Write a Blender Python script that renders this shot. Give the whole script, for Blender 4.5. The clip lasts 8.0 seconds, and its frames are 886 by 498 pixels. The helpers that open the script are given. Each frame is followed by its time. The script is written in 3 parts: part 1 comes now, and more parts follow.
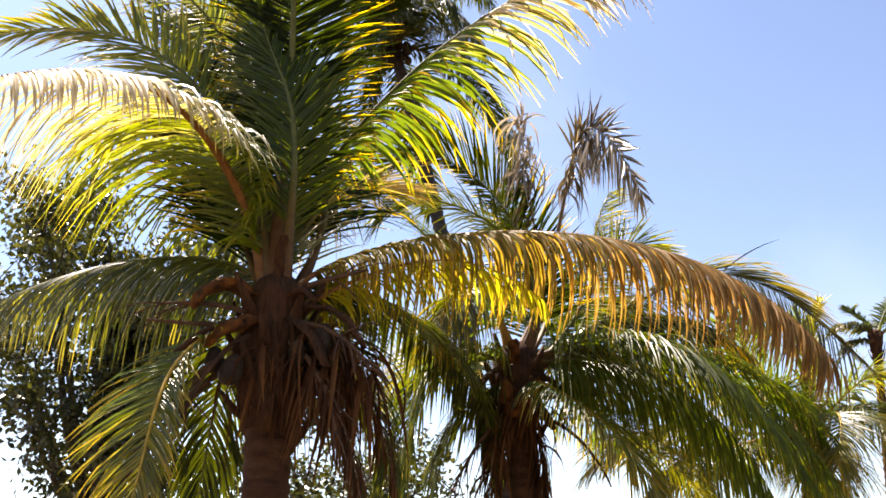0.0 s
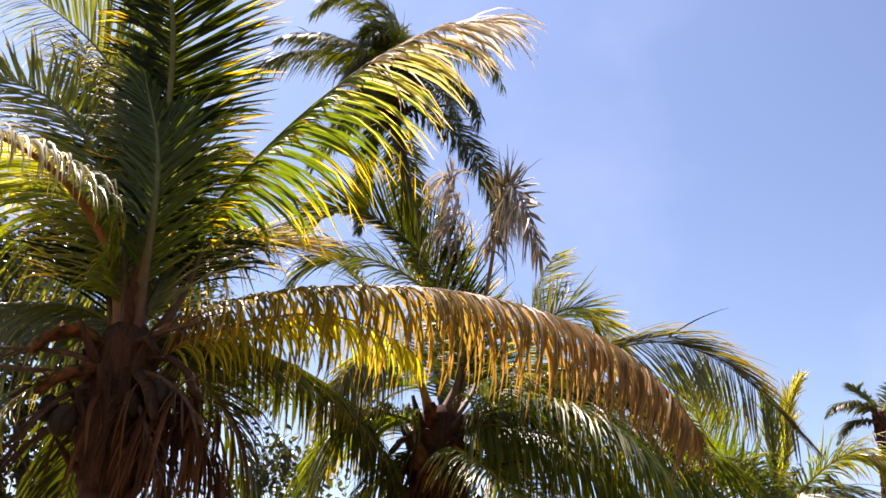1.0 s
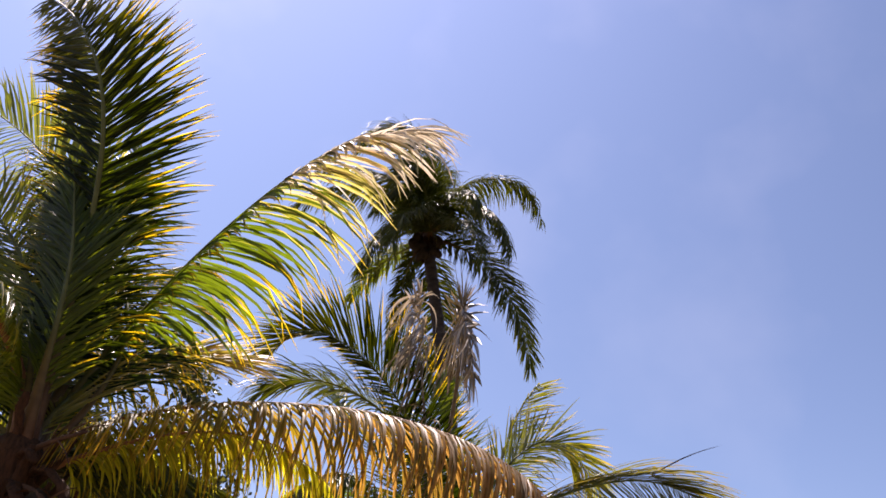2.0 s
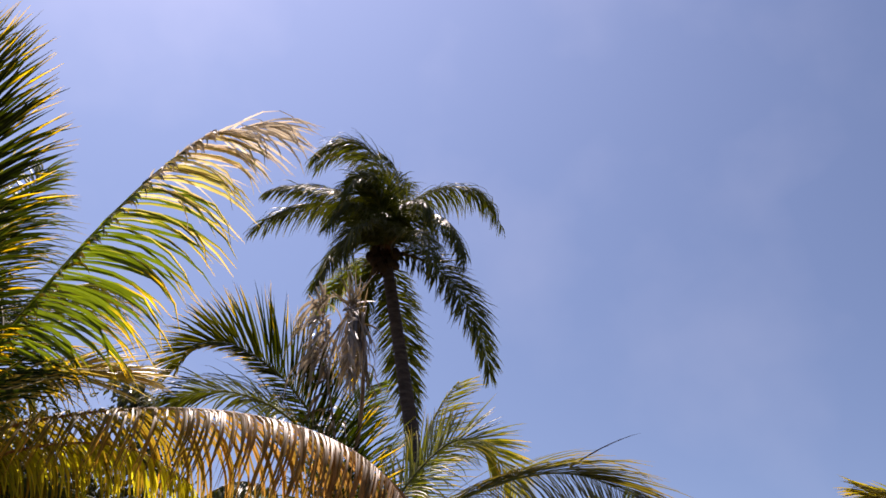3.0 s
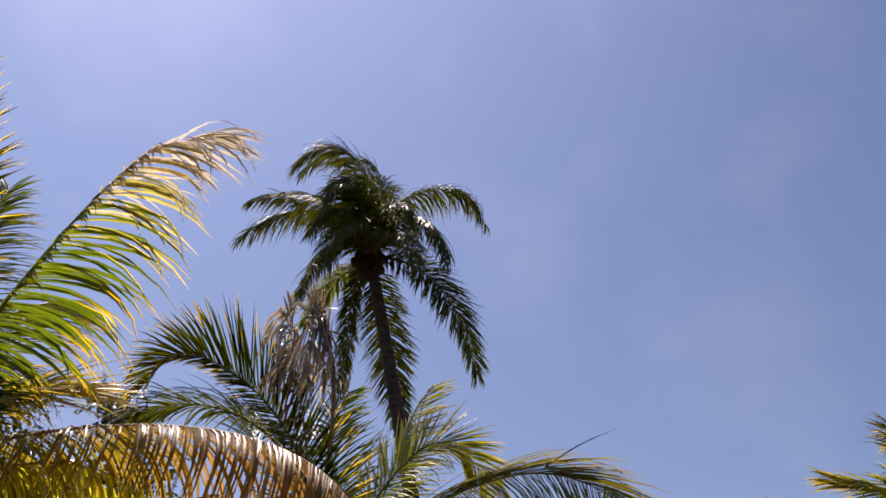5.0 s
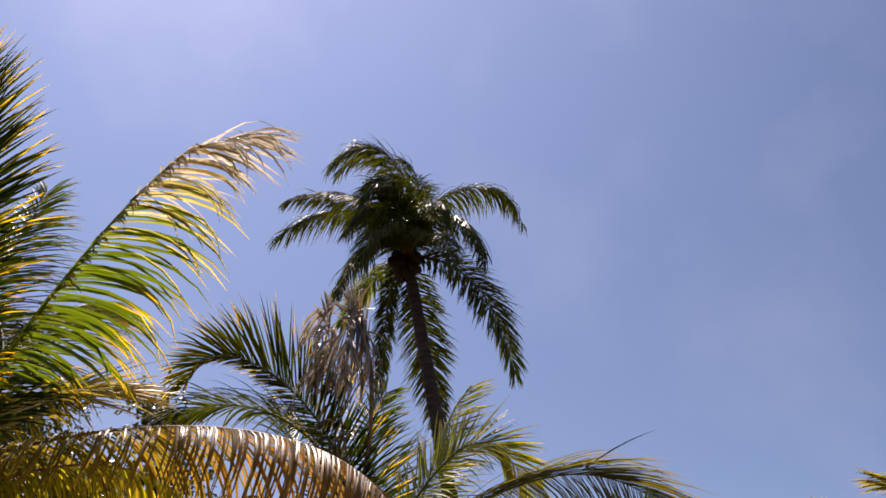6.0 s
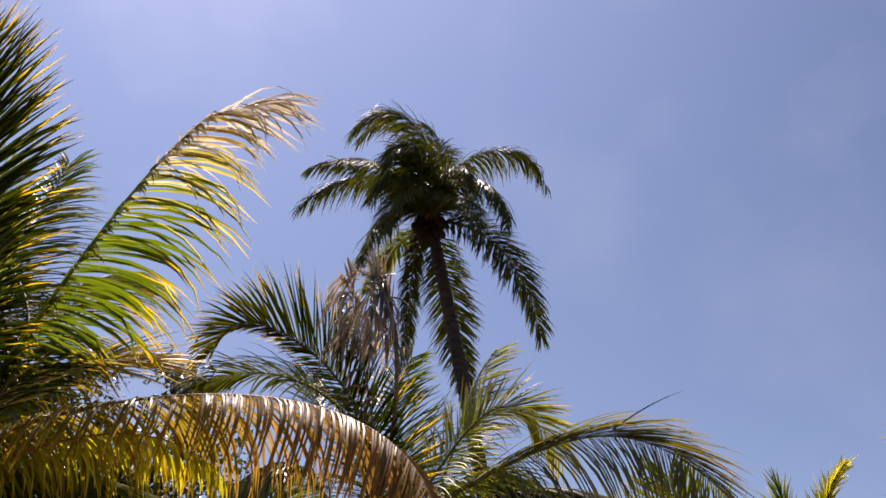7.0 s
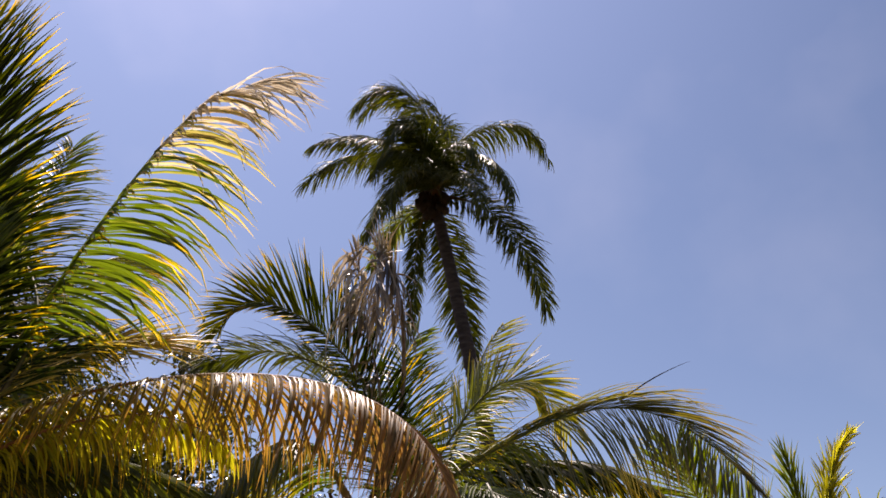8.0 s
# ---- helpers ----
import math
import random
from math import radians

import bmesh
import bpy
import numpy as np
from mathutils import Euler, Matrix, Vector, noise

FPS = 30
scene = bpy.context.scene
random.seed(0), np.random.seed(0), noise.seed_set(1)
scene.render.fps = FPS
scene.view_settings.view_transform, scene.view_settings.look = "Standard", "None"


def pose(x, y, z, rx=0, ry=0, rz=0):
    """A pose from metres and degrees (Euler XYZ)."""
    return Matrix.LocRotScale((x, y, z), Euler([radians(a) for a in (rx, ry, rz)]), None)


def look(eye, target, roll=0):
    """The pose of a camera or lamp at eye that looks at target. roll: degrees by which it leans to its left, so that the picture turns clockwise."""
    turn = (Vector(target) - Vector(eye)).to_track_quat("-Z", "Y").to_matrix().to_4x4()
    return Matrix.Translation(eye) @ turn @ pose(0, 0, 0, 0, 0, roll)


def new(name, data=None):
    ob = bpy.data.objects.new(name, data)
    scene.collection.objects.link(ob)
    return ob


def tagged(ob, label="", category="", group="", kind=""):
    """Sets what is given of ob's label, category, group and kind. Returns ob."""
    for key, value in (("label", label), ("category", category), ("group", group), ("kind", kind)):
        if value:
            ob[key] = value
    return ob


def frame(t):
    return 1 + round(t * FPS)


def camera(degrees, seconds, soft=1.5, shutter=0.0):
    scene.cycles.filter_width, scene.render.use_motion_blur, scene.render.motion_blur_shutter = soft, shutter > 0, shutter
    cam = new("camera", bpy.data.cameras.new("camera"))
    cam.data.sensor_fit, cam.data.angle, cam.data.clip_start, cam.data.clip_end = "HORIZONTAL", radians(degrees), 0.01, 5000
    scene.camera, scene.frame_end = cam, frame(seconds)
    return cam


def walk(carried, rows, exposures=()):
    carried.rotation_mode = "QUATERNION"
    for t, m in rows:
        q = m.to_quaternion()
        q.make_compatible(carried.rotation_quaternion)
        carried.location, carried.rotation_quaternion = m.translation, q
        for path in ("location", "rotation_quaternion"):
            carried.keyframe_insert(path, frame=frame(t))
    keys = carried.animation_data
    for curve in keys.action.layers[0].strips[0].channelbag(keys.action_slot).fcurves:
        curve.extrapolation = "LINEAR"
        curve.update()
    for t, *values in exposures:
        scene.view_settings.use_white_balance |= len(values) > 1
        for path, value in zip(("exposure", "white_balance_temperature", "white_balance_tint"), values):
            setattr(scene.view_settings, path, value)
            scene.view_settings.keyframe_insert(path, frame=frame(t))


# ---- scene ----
cam = camera(44.66, 8.0, 1.65)
# seconds, place, turn (degrees)
PATH = [
    (0, 0.000, 0.001, 1.600, 107.00, 0.01, 0.00),
    (0.3, 0.486, 0.157, 1.612, 107.34, 2.44, 2.80),
    (0.5, 0.786, 0.242, 1.643, 108.49, -1.50, 2.63),
    (1, 1.562, 0.407, 1.645, 110.54, -2.77, 3.26),
    (1.2, 1.849, 0.558, 1.662, 111.43, -3.76, 3.95),
    (1.4, 2.122, 0.676, 1.692, 110.42, -1.92, 7.24),
    (1.5, 2.262, 0.728, 1.722, 112.56, -2.27, 9.09),
    (1.8, 2.686, 0.853, 1.739, 116.97, -5.71, 8.63),
    (2, 2.983, 0.985, 1.691, 117.95, -5.97, 8.28),
    (2.2, 3.246, 1.098, 1.650, 118.42, -4.88, 7.95),
    (3.3, 4.340, 1.528, 1.630, 119.12, -2.10, 13.42),
    (3.5, 4.421, 1.569, 1.660, 118.36, -1.71, 15.13),
    (4, 4.463, 1.586, 1.692, 117.04, -1.22, 15.23),
    (4.5, 4.501, 1.571, 1.699, 117.80, -1.35, 12.98),
    (4.7, 4.505, 1.560, 1.685, 118.40, -1.34, 12.35),
    (5.8, 4.462, 1.614, 1.732, 119.43, -1.68, 13.55),
    (6, 4.467, 1.630, 1.732, 118.90, -1.95, 14.27),
    (6.5, 4.470, 1.657, 1.741, 117.90, -1.98, 15.13),
    (7, 4.473, 1.698, 1.752, 117.01, -1.60, 15.98),
    (7.5, 4.473, 1.696, 1.752, 116.28, -1.51, 15.99),
    (8, 4.470, 1.663, 1.744, 115.68, -0.72, 16.62),
]
EXPOSURES = [(0.0, 1.94, 7200, 20), (1.0, 1.58, 6950, 25), (1.5, 1.40, 6900, 28), (2.2, 1.07, 6850, 29), (3.5, 0.76, 6950, 27), (6.0, 0.70, 6980, 27), (8.0, 0.79, 7100, 26)]
walk(cam, [(t, pose(x, y, z, rx, ry, rz)) for t, x, y, z, rx, ry, rz in PATH], EXPOSURES)

SUN_TURN, SUN_HEIGHT = -38.0, 59.0
toward = Vector((math.sin(radians(SUN_TURN)) * math.cos(radians(SUN_HEIGHT)),
                 math.cos(radians(SUN_TURN)) * math.cos(radians(SUN_HEIGHT)), math.sin(radians(SUN_HEIGHT))))
world = bpy.data.worlds.new("sky")
scene.world = world
world.use_nodes = True
wn, wl = world.node_tree.nodes, world.node_tree.links
sky = wn.new("ShaderNodeTexSky")
sky.sky_type, sky.sun_disc = "NISHITA", False
sky.sun_elevation, sky.sun_rotation = radians(SUN_HEIGHT), radians(SUN_TURN)
sky.air_density, sky.dust_density, sky.ozone_density = 0.8, 0.15, 1.5
# thin wisps of high cloud
where = wn.new("ShaderNodeTexCoord")
wisp = wn.new("ShaderNodeTexNoise")
wisp.inputs["Scale"].default_value, wisp.inputs["Detail"].default_value = 3.2, 5.0
wl.new(where.outputs["Generated"], wisp.inputs["Vector"])
thin = wn.new("ShaderNodeMapRange")
thin.inputs["From Min"].default_value, thin.inputs["From Max"].default_value = 0.52, 0.85
thin.inputs["To Max"].default_value = 0.13
wl.new(wisp.outputs["Fac"], thin.inputs["Value"])
veil = wn.new("ShaderNodeMix")
veil.data_type = "RGBA"
veil.inputs["B"].default_value = (9.0, 9.2, 10.0, 1)
wl.new(thin.outputs["Result"], veil.inputs["Factor"])
wl.new(sky.outputs["Color"], veil.inputs["A"])
# haze that brightens the sky towards the sun
near_sun = wn.new("ShaderNodeVectorMath")
near_sun.operation = "DOT_PRODUCT"
near_sun.inputs[1].default_value = toward
wl.new(where.outputs["Generated"], near_sun.inputs[0])
lobe = wn.new("ShaderNodeMath")
lobe.operation, lobe.use_clamp = "POWER", True
lobe.inputs[1].default_value = 8.0
wl.new(near_sun.outputs["Value"], lobe.inputs[0])
haze = wn.new("ShaderNodeMix")
haze.data_type = "RGBA"
haze.inputs["A"].default_value, haze.inputs["B"].default_value = (1, 1, 1, 1), (2.6, 2.38, 2.25, 1)
wl.new(lobe.outputs[0], haze.inputs["Factor"])
hazy = wn.new("ShaderNodeMix")
hazy.data_type, hazy.blend_type = "RGBA", "MULTIPLY"
hazy.inputs["Factor"].default_value = 1.0
wl.new(veil.outputs["Result"], hazy.inputs["A"])
wl.new(haze.outputs["Result"], hazy.inputs["B"])
wn["Background"].inputs["Strength"].default_value = 0.0635
wl.new(hazy.outputs["Result"], wn["Background"].inputs["Color"])

sun = new("sun", bpy.data.lights.new("sun", "SUN"))
sun.data.energy, sun.data.angle, sun.data.color = 5.0, radians(0.53), (1.0, 0.95, 0.86)
sun.matrix_world = look(toward * 60, (0, 0, 0))


# ---- materials ----
def shader(name):
    m = bpy.data.materials.new(name)
    m.use_nodes = True
    return m, m.node_tree.nodes, m.node_tree.links, m.node_tree.nodes["Principled BSDF"]


def ranged(n, l, value, lo, hi, to=1.0):
    r = n.new("ShaderNodeMapRange")
    r.inputs["From Min"].default_value, r.inputs["From Max"].default_value = lo, hi
    r.inputs["To Max"].default_value = to
    l.new(value, r.inputs["Value"])
    return r.outputs["Result"]


def summed(n, l, a, b, op="ADD"):
    s = n.new("ShaderNodeMath")
    s.operation = op
    for k, v in enumerate((a, b)):
        if isinstance(v, float):
            s.inputs[k].default_value = v
        else:
            l.new(v, s.inputs[k])
    return s.outputs[0]


def blended(n, l, fac, a, b, kind="MIX"):
    s = n.new("ShaderNodeMix")
    s.data_type, s.blend_type = "RGBA", kind
    for key, v in (("Factor", fac), ("A", a), ("B", b)):
        if isinstance(v, (float, int)):
            s.inputs[key].default_value = v
        elif isinstance(v, tuple):
            s.inputs[key].default_value = (*v, 1)
        else:
            l.new(v, s.inputs[key])
    return s.outputs["Result"]


def noised(n, l, scale, detail=4.0, stretch=None):
    c = n.new("ShaderNodeTexCoord")
    t = n.new("ShaderNodeTexNoise")
    t.inputs["Scale"].default_value, t.inputs["Detail"].default_value = scale, detail
    if stretch:
        m = n.new("ShaderNodeMapping")
        m.inputs["Scale"].default_value = stretch
        l.new(c.outputs["Object"], m.inputs["Vector"])
        l.new(m.outputs["Vector"], t.inputs["Vector"])
    else:
        l.new(c.outputs["Object"], t.inputs["Vector"])
    return t.outputs["Fac"]


def leaf_material(name, base, tip, tips, outer, outers, rough=0.42, through_light=0.55, glow=(2.6, 2.25, 0.35), shine=0.5, dry=None):
    """Leaflets: base colour, a tip colour from tips[0] to tips[1] of their length, an outer colour towards the frond's end."""
    m, n, l, p = shader(name)
    uv = n.new("ShaderNodeUVMap")
    xy = n.new("ShaderNodeSeparateXYZ")
    l.new(uv.outputs["UV"], xy.inputs[0])
    geo, info = n.new("ShaderNodeNewGeometry"), n.new("ShaderNodeObjectInfo")
    chance = summed(n, l, summed(n, l, geo.outputs["Random Per Island"], info.outputs["Random"]), 1.0, "MODULO")
    swing = ranged(n, l, chance, 0.0, 1.0, 0.7)
    along = summed(n, l, summed(n, l, xy.outputs[0], swing), 0.35, "SUBTRACT")
    far = summed(n, l, summed(n, l, xy.outputs[1], summed(n, l, swing, 0.4, "MULTIPLY")), 0.14, "SUBTRACT")
    if dry:
        col = blended(n, l, ranged(n, l, along, *tips), base, tip)
        col = blended(n, l, ranged(n, l, far, *outers), col, outer)
    else:
        col = blended(n, l, ranged(n, l, far, *outers), base, outer)
        col = blended(n, l, ranged(n, l, along, *tips), col, tip)
    # streaks and blotches
    streak = noised(n, l, 9.0, 5.0)
    col = blended(n, l, 0.55, col, blended(n, l, ranged(n, l, streak, 0.3, 0.7), (0.45, 0.45, 0.4), (1.0, 1.0, 1.0)), "MULTIPLY")
    col = blended(n, l, 0.8, col, blended(n, l, chance, (0.42, 0.44, 0.36), (1.15, 1.12, 1.0)), "MULTIPLY")
    l.new(col, p.inputs["Base Color"])
    p.inputs["Roughness"].default_value = rough
    p.inputs["Specular IOR Level"].default_value = shine
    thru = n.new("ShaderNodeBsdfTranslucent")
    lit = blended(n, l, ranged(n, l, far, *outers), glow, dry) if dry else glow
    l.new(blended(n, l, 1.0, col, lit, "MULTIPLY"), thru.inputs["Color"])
    both = n.new("ShaderNodeMixShader")
    both.inputs[0].default_value = through_light
    l.new(p.outputs[0], both.inputs[1])
    l.new(thru.outputs[0], both.inputs[2])
    l.new(both.outputs[0], n["Material Output"].inputs["Surface"])
    return m


def rough_material(name, dark, light, scale=6.0, rough=0.8, stretch=None, bump=0.4):
    m, n, l, p = shader(name)
    big, fine = noised(n, l, scale, 6.0, stretch), noised(n, l, scale * 7, 4.0, stretch)
    col = blended(n, l, ranged(n, l, big, 0.3, 0.7), dark, light)
    col = blended(n, l, 0.5, col, blended(n, l, ranged(n, l, fine, 0.35, 0.65), (0.5, 0.47, 0.42), (1.0, 1.0, 1.0)), "MULTIPLY")
    l.new(col, p.inputs["Base Color"])
    p.inputs["Roughness"].default_value, p.inputs["Specular IOR Level"].default_value = rough, 0.2
    b = n.new("ShaderNodeBump")
    b.inputs["Strength"].default_value, b.inputs["Distance"].default_value = bump, 0.02
    l.new(fine, b.inputs["Height"])
    l.new(b.outputs[0], p.inputs["Normal"])
    return m


def stalk_material(name, near, far):
    """A rachis: near colour at its foot, far colour along it."""
    m, n, l, p = shader(name)
    uv = n.new("ShaderNodeUVMap")
    xy = n.new("ShaderNodeSeparateXYZ")
    l.new(uv.outputs["UV"], xy.inputs[0])
    spots = noised(n, l, 14.0, 5.0)
    col = blended(n, l, ranged(n, l, xy.outputs[1], 0.04, 0.3), near, far)
    col = blended(n, l, 0.6, col, blended(n, l, ranged(n, l, spots, 0.35, 0.65), (0.5, 0.42, 0.35), (1.0, 1.0, 1.0)), "MULTIPLY")
    l.new(col, p.inputs["Base Color"])
    p.inputs["Roughness"].default_value, p.inputs["Specular IOR Level"].default_value = 0.6, 0.3
    return m


LEAF = {
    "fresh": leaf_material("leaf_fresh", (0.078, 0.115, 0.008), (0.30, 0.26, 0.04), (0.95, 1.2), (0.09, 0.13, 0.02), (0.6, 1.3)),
    # darker copy of the fresh leaf, with shade put into its colour
    "dark": leaf_material("leaf_dark_shade", (0.052, 0.068, 0.012), (0.16, 0.14, 0.03), (1.0, 1.3), (0.05, 0.07, 0.01), (0.6, 1.3), rough=0.42, through_light=0.4, shine=0.32),
    # shade painted into the base green; outer leaflets and tips are paler
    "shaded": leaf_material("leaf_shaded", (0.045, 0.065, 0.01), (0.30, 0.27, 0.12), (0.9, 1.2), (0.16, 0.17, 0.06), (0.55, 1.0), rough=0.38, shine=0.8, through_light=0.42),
    # pale base colour paints the sun's glints on glossy green leaflets
    "silvery": leaf_material("leaf_glint_pale", (0.15, 0.19, 0.08), (0.40, 0.38, 0.26), (0.9, 1.2), (0.14, 0.18, 0.07), (0.6, 1.3), rough=0.36, shine=1.0),
    "glossy": leaf_material("leaf_glossy", (0.075, 0.11, 0.01), (0.30, 0.26, 0.04), (0.95, 1.2), (0.09, 0.13, 0.02), (0.6, 1.3), rough=0.5, shine=1.0),
    # crown shade painted into the green; the yellow tips are the leaf's own
    "deep": leaf_material("leaf_deep_shade", (0.016, 0.026, 0.003), (0.60, 0.42, 0.03), (0.86, 1.05), (0.12, 0.12, 0.012), (0.5, 1.2), rough=0.45, through_light=0.32, shine=0.12, glow=(3.8, 3.5, 0.45)),
    "tipped": leaf_material("leaf_tipped", (0.07, 0.10, 0.007), (0.52, 0.36, 0.03), (0.75, 1.02), (0.16, 0.17, 0.025), (0.5, 1.2), shine=0.6),
    # dry outer end, its white raised further to paint sun glare
    "broken": leaf_material("leaf_broken", (0.075, 0.125, 0.016), (0.60, 0.42, 0.04), (0.72, 1.05), (0.85, 0.76, 0.62), (0.72, 0.95), rough=0.45, shine=0.9, dry=(1.0, 0.92, 0.78)),
    # dry bleached white, made lighter still to include the glints
    "bleached": leaf_material("leaf_bleached_glare", (0.86, 0.81, 0.75), (0.50, 0.42, 0.34), (0.6, 1.2), (0.66, 0.58, 0.5), (0.3, 1.0), rough=0.4, shine=0.8, through_light=0.5, glow=(1.2, 1.12, 1.0)),
    # pale base colour paints glints near the foot; the brown end is weathering
    "weathered": leaf_material("leaf_weathered_glint", (0.15, 0.16, 0.06), (0.26, 0.20, 0.12), (0.7, 1.15), (0.10, 0.08, 0.04), (0.45, 1.1), rough=0.4, shine=1.0, through_light=0.4),
    "yellowing": leaf_material("leaf_yellowing", (0.075, 0.125, 0.012), (0.38, 0.29, 0.035), (0.6, 1.15), (0.26, 0.23, 0.03), (0.4, 1.2), glow=(2.3, 2.0, 0.4), shine=1.0),
    # lighter leaf colour that stands in for direct sunlight
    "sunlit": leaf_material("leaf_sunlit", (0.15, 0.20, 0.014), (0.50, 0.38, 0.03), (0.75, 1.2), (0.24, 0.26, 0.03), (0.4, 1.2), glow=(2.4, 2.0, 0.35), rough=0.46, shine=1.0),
    # white end is part dry bleaching, part sheen painted into the colour
    "faded": leaf_material("leaf_faded_sheen", (0.15, 0.20, 0.014), (0.50, 0.40, 0.05), (0.95, 1.3), (0.78, 0.70, 0.55), (0.5, 0.85), glow=(2.4, 2.0, 0.35), rough=0.42, shine=1.0, dry=(1.2, 1.1, 0.8)),
    "bright": leaf_material("leaf_bright", (0.34, 0.36, 0.03), (0.52, 0.50, 0.10), (0.5, 1.0), (0.42, 0.44, 0.06), (0.4, 1.1), through_light=0.8, glow=(2.0, 1.8, 0.4), shine=0.8),
    "paling": leaf_material("leaf_paling", (0.30, 0.28, 0.06), (0.62, 0.50, 0.20), (0.5, 1.0), (0.5, 0.42, 0.2), (0.5, 1.1), glow=(1.8, 1.6, 0.6), rough=0.4, shine=1.0),
    "arch": leaf_material("leaf_arch", (0.21, 0.19, 0.022), (0.42, 0.27, 0.035), (0.55, 1.15), (0.40, 0.25, 0.095), (0.32, 0.8), through_light=0.62, glow=(1.9, 1.6, 0.45), rough=0.42, shine=0.22, dry=(1.2, 1.02, 0.72)),
    "dead": leaf_material("leaf_dead", (0.42, 0.36, 0.30), (0.70, 0.63, 0.56), (0.4, 1.0), (0.38, 0.31, 0.25), (0.3, 1.0), rough=0.34, shine=0.8, through_light=0.3, glow=(1.1, 1.0, 0.85)),
    "ashen": leaf_material("leaf_ashen", (0.17, 0.13, 0.07), (0.30, 0.24, 0.18), (0.4, 1.0), (0.2, 0.165, 0.12), (0.3, 1.0), rough=0.45, shine=0.6, through_light=0.3, glow=(1.1, 1.0, 0.85)),
    "olive": leaf_material("leaf_olive", (0.10, 0.075, 0.03), (0.42, 0.36, 0.30), (0.55, 1.1), (0.24, 0.19, 0.12), (0.4, 1.1), rough=0.34, shine=1.0, through_light=0.35, glow=(1.3, 1.1, 0.7)),
    "skirt": leaf_material("leaf_skirt", (0.085, 0.034, 0.014), (0.16, 0.07, 0.028), (0.4, 1.0), (0.075, 0.036, 0.016), (0.3, 1.0), rough=0.7, shine=0.12, through_light=0.2, glow=(1.2, 1.0, 0.7)),
    "broad": leaf_material("leaf_broad", (0.045, 0.058, 0.024), (0.08, 0.09, 0.035), (0.3, 1.0), (0.05, 0.07, 0.02), (0.3, 1.0), rough=0.3, through_light=0.25),
}
STALK = {
    "green": stalk_material("stalk_green", (0.11, 0.045, 0.014), (0.10, 0.11, 0.022)),
    "brown": stalk_material("stalk_brown", (0.20, 0.085, 0.02), (0.24, 0.10, 0.03)),
    "yellow": stalk_material("stalk_yellow", (0.24, 0.11, 0.02), (0.42, 0.28, 0.035)),
    "grey": stalk_material("stalk_grey", (0.17, 0.12, 0.08), (0.23, 0.18, 0.13)),
}
BARK = rough_material("palm_bark", (0.035, 0.015, 0.008), (0.10, 0.046, 0.022), 5.0, 0.85, (1, 1, 3))
FIBRE = rough_material("palm_fibre", (0.026, 0.012, 0.006), (0.085, 0.036, 0.016), 7.0, 0.9, (6, 6, 1))
HUSK = rough_material("coconut_husk", (0.014, 0.007, 0.004), (0.22, 0.075, 0.014), 11.0, 0.9, None, 0.8)
HUSK_DARK = rough_material("coconut_husk_dark", (0.018, 0.013, 0.009), (0.05, 0.032, 0.018), 5.0, 0.7, None, 0.2)
BARK_GREY = rough_material("palm_bark_grey", (0.03, 0.023, 0.019), (0.075, 0.06, 0.052), 5.0, 0.85, (1, 1, 3))
SPIKE = rough_material("flower_stalk", (0.06, 0.03, 0.02), (0.13, 0.07, 0.04), 9.0, 0.8)
WOOD = rough_material("tree_bark", (0.06, 0.048, 0.038), (0.13, 0.105, 0.085), 4.0, 0.9, (2, 2, 0.6))
SOIL = rough_material("sandy_ground", (0.09, 0.065, 0.036), (0.20, 0.15, 0.09), 0.8, 0.95)


# ---- building blocks ----
def mesh_of(name, verts, faces, material, uvs=None, smooth=True, creased=False):
    me = bpy.data.meshes.new(name)
    me.from_pydata([tuple(v) for v in verts], [], faces)
    me.materials.append(material)
    if smooth:
        me.polygons.foreach_set("use_smooth", [True] * len(faces))
    if creased:
        ends = np.empty(len(me.edges) * 2, dtype=np.int32)
        me.edges.foreach_get("vertices", ends)
        mark = me.attributes.new("sharp_edge", "BOOLEAN", "EDGE")
        mark.data.foreach_set("value", np.all(ends.reshape(-1, 2) % 3 == 1, axis=1))
    if uvs is not None:
        layer = me.uv_layers.new(name="UVMap")
        flat = np.array(uvs, dtype=np.float32)[[i for fc in faces for i in fc]]
        layer.data.foreach_set("uv", flat.ravel())
    me.update()
    return me


def part(name, me, parent, label="", kind=""):
    ob = new(name, me)
    ob.parent = parent
    return tagged(ob, label=label, kind=kind)


def tube(points, radii, sides=8, flat=1.0, caps=True):
    """A tapered tube along points; flat squeezes it across its up side."""
    pts = np.array(points, float)
    verts, uvs, faces = [], [], []
    tang = np.gradient(pts, axis=0)
    side = None
    for i, (p, d) in enumerate(zip(pts, tang)):
        d = d / (np.linalg.norm(d) + 1e-9)
        ref = np.array((0, 0, 1.0)) if abs(d[2]) < 0.9 else np.array((0, 1.0, 0))
        s = np.cross(d, ref) if side is None else side - d * side.dot(d)
        side = s / np.linalg.norm(s)
        up = np.cross(side, d)
        for k in range(sides):
            a = 2 * math.pi * k / sides
            verts.append(p + radii[i] * (math.cos(a) * side + flat * math.sin(a) * up))
            uvs.append((k / sides, i / (len(pts) - 1)))
    for i in range(len(pts) - 1):
        for k in range(sides):
            a, b = i * sides + k, i * sides + (k + 1) % sides
            faces.append((a, b, b + sides, a + sides))
    if caps:
        faces.append(tuple(reversed(range(sides))))
        faces.append(tuple(range((len(pts) - 1) * sides, len(pts) * sides)))
    return verts, faces, uvs


def joined(pieces):
    verts, faces, uvs = [], [], []
    for v, f, u in pieces:
        k = len(verts)
        verts += list(v)
        uvs += list(u)
        faces += [tuple(i + k for i in fc) for fc in f]
    return verts, faces, uvs


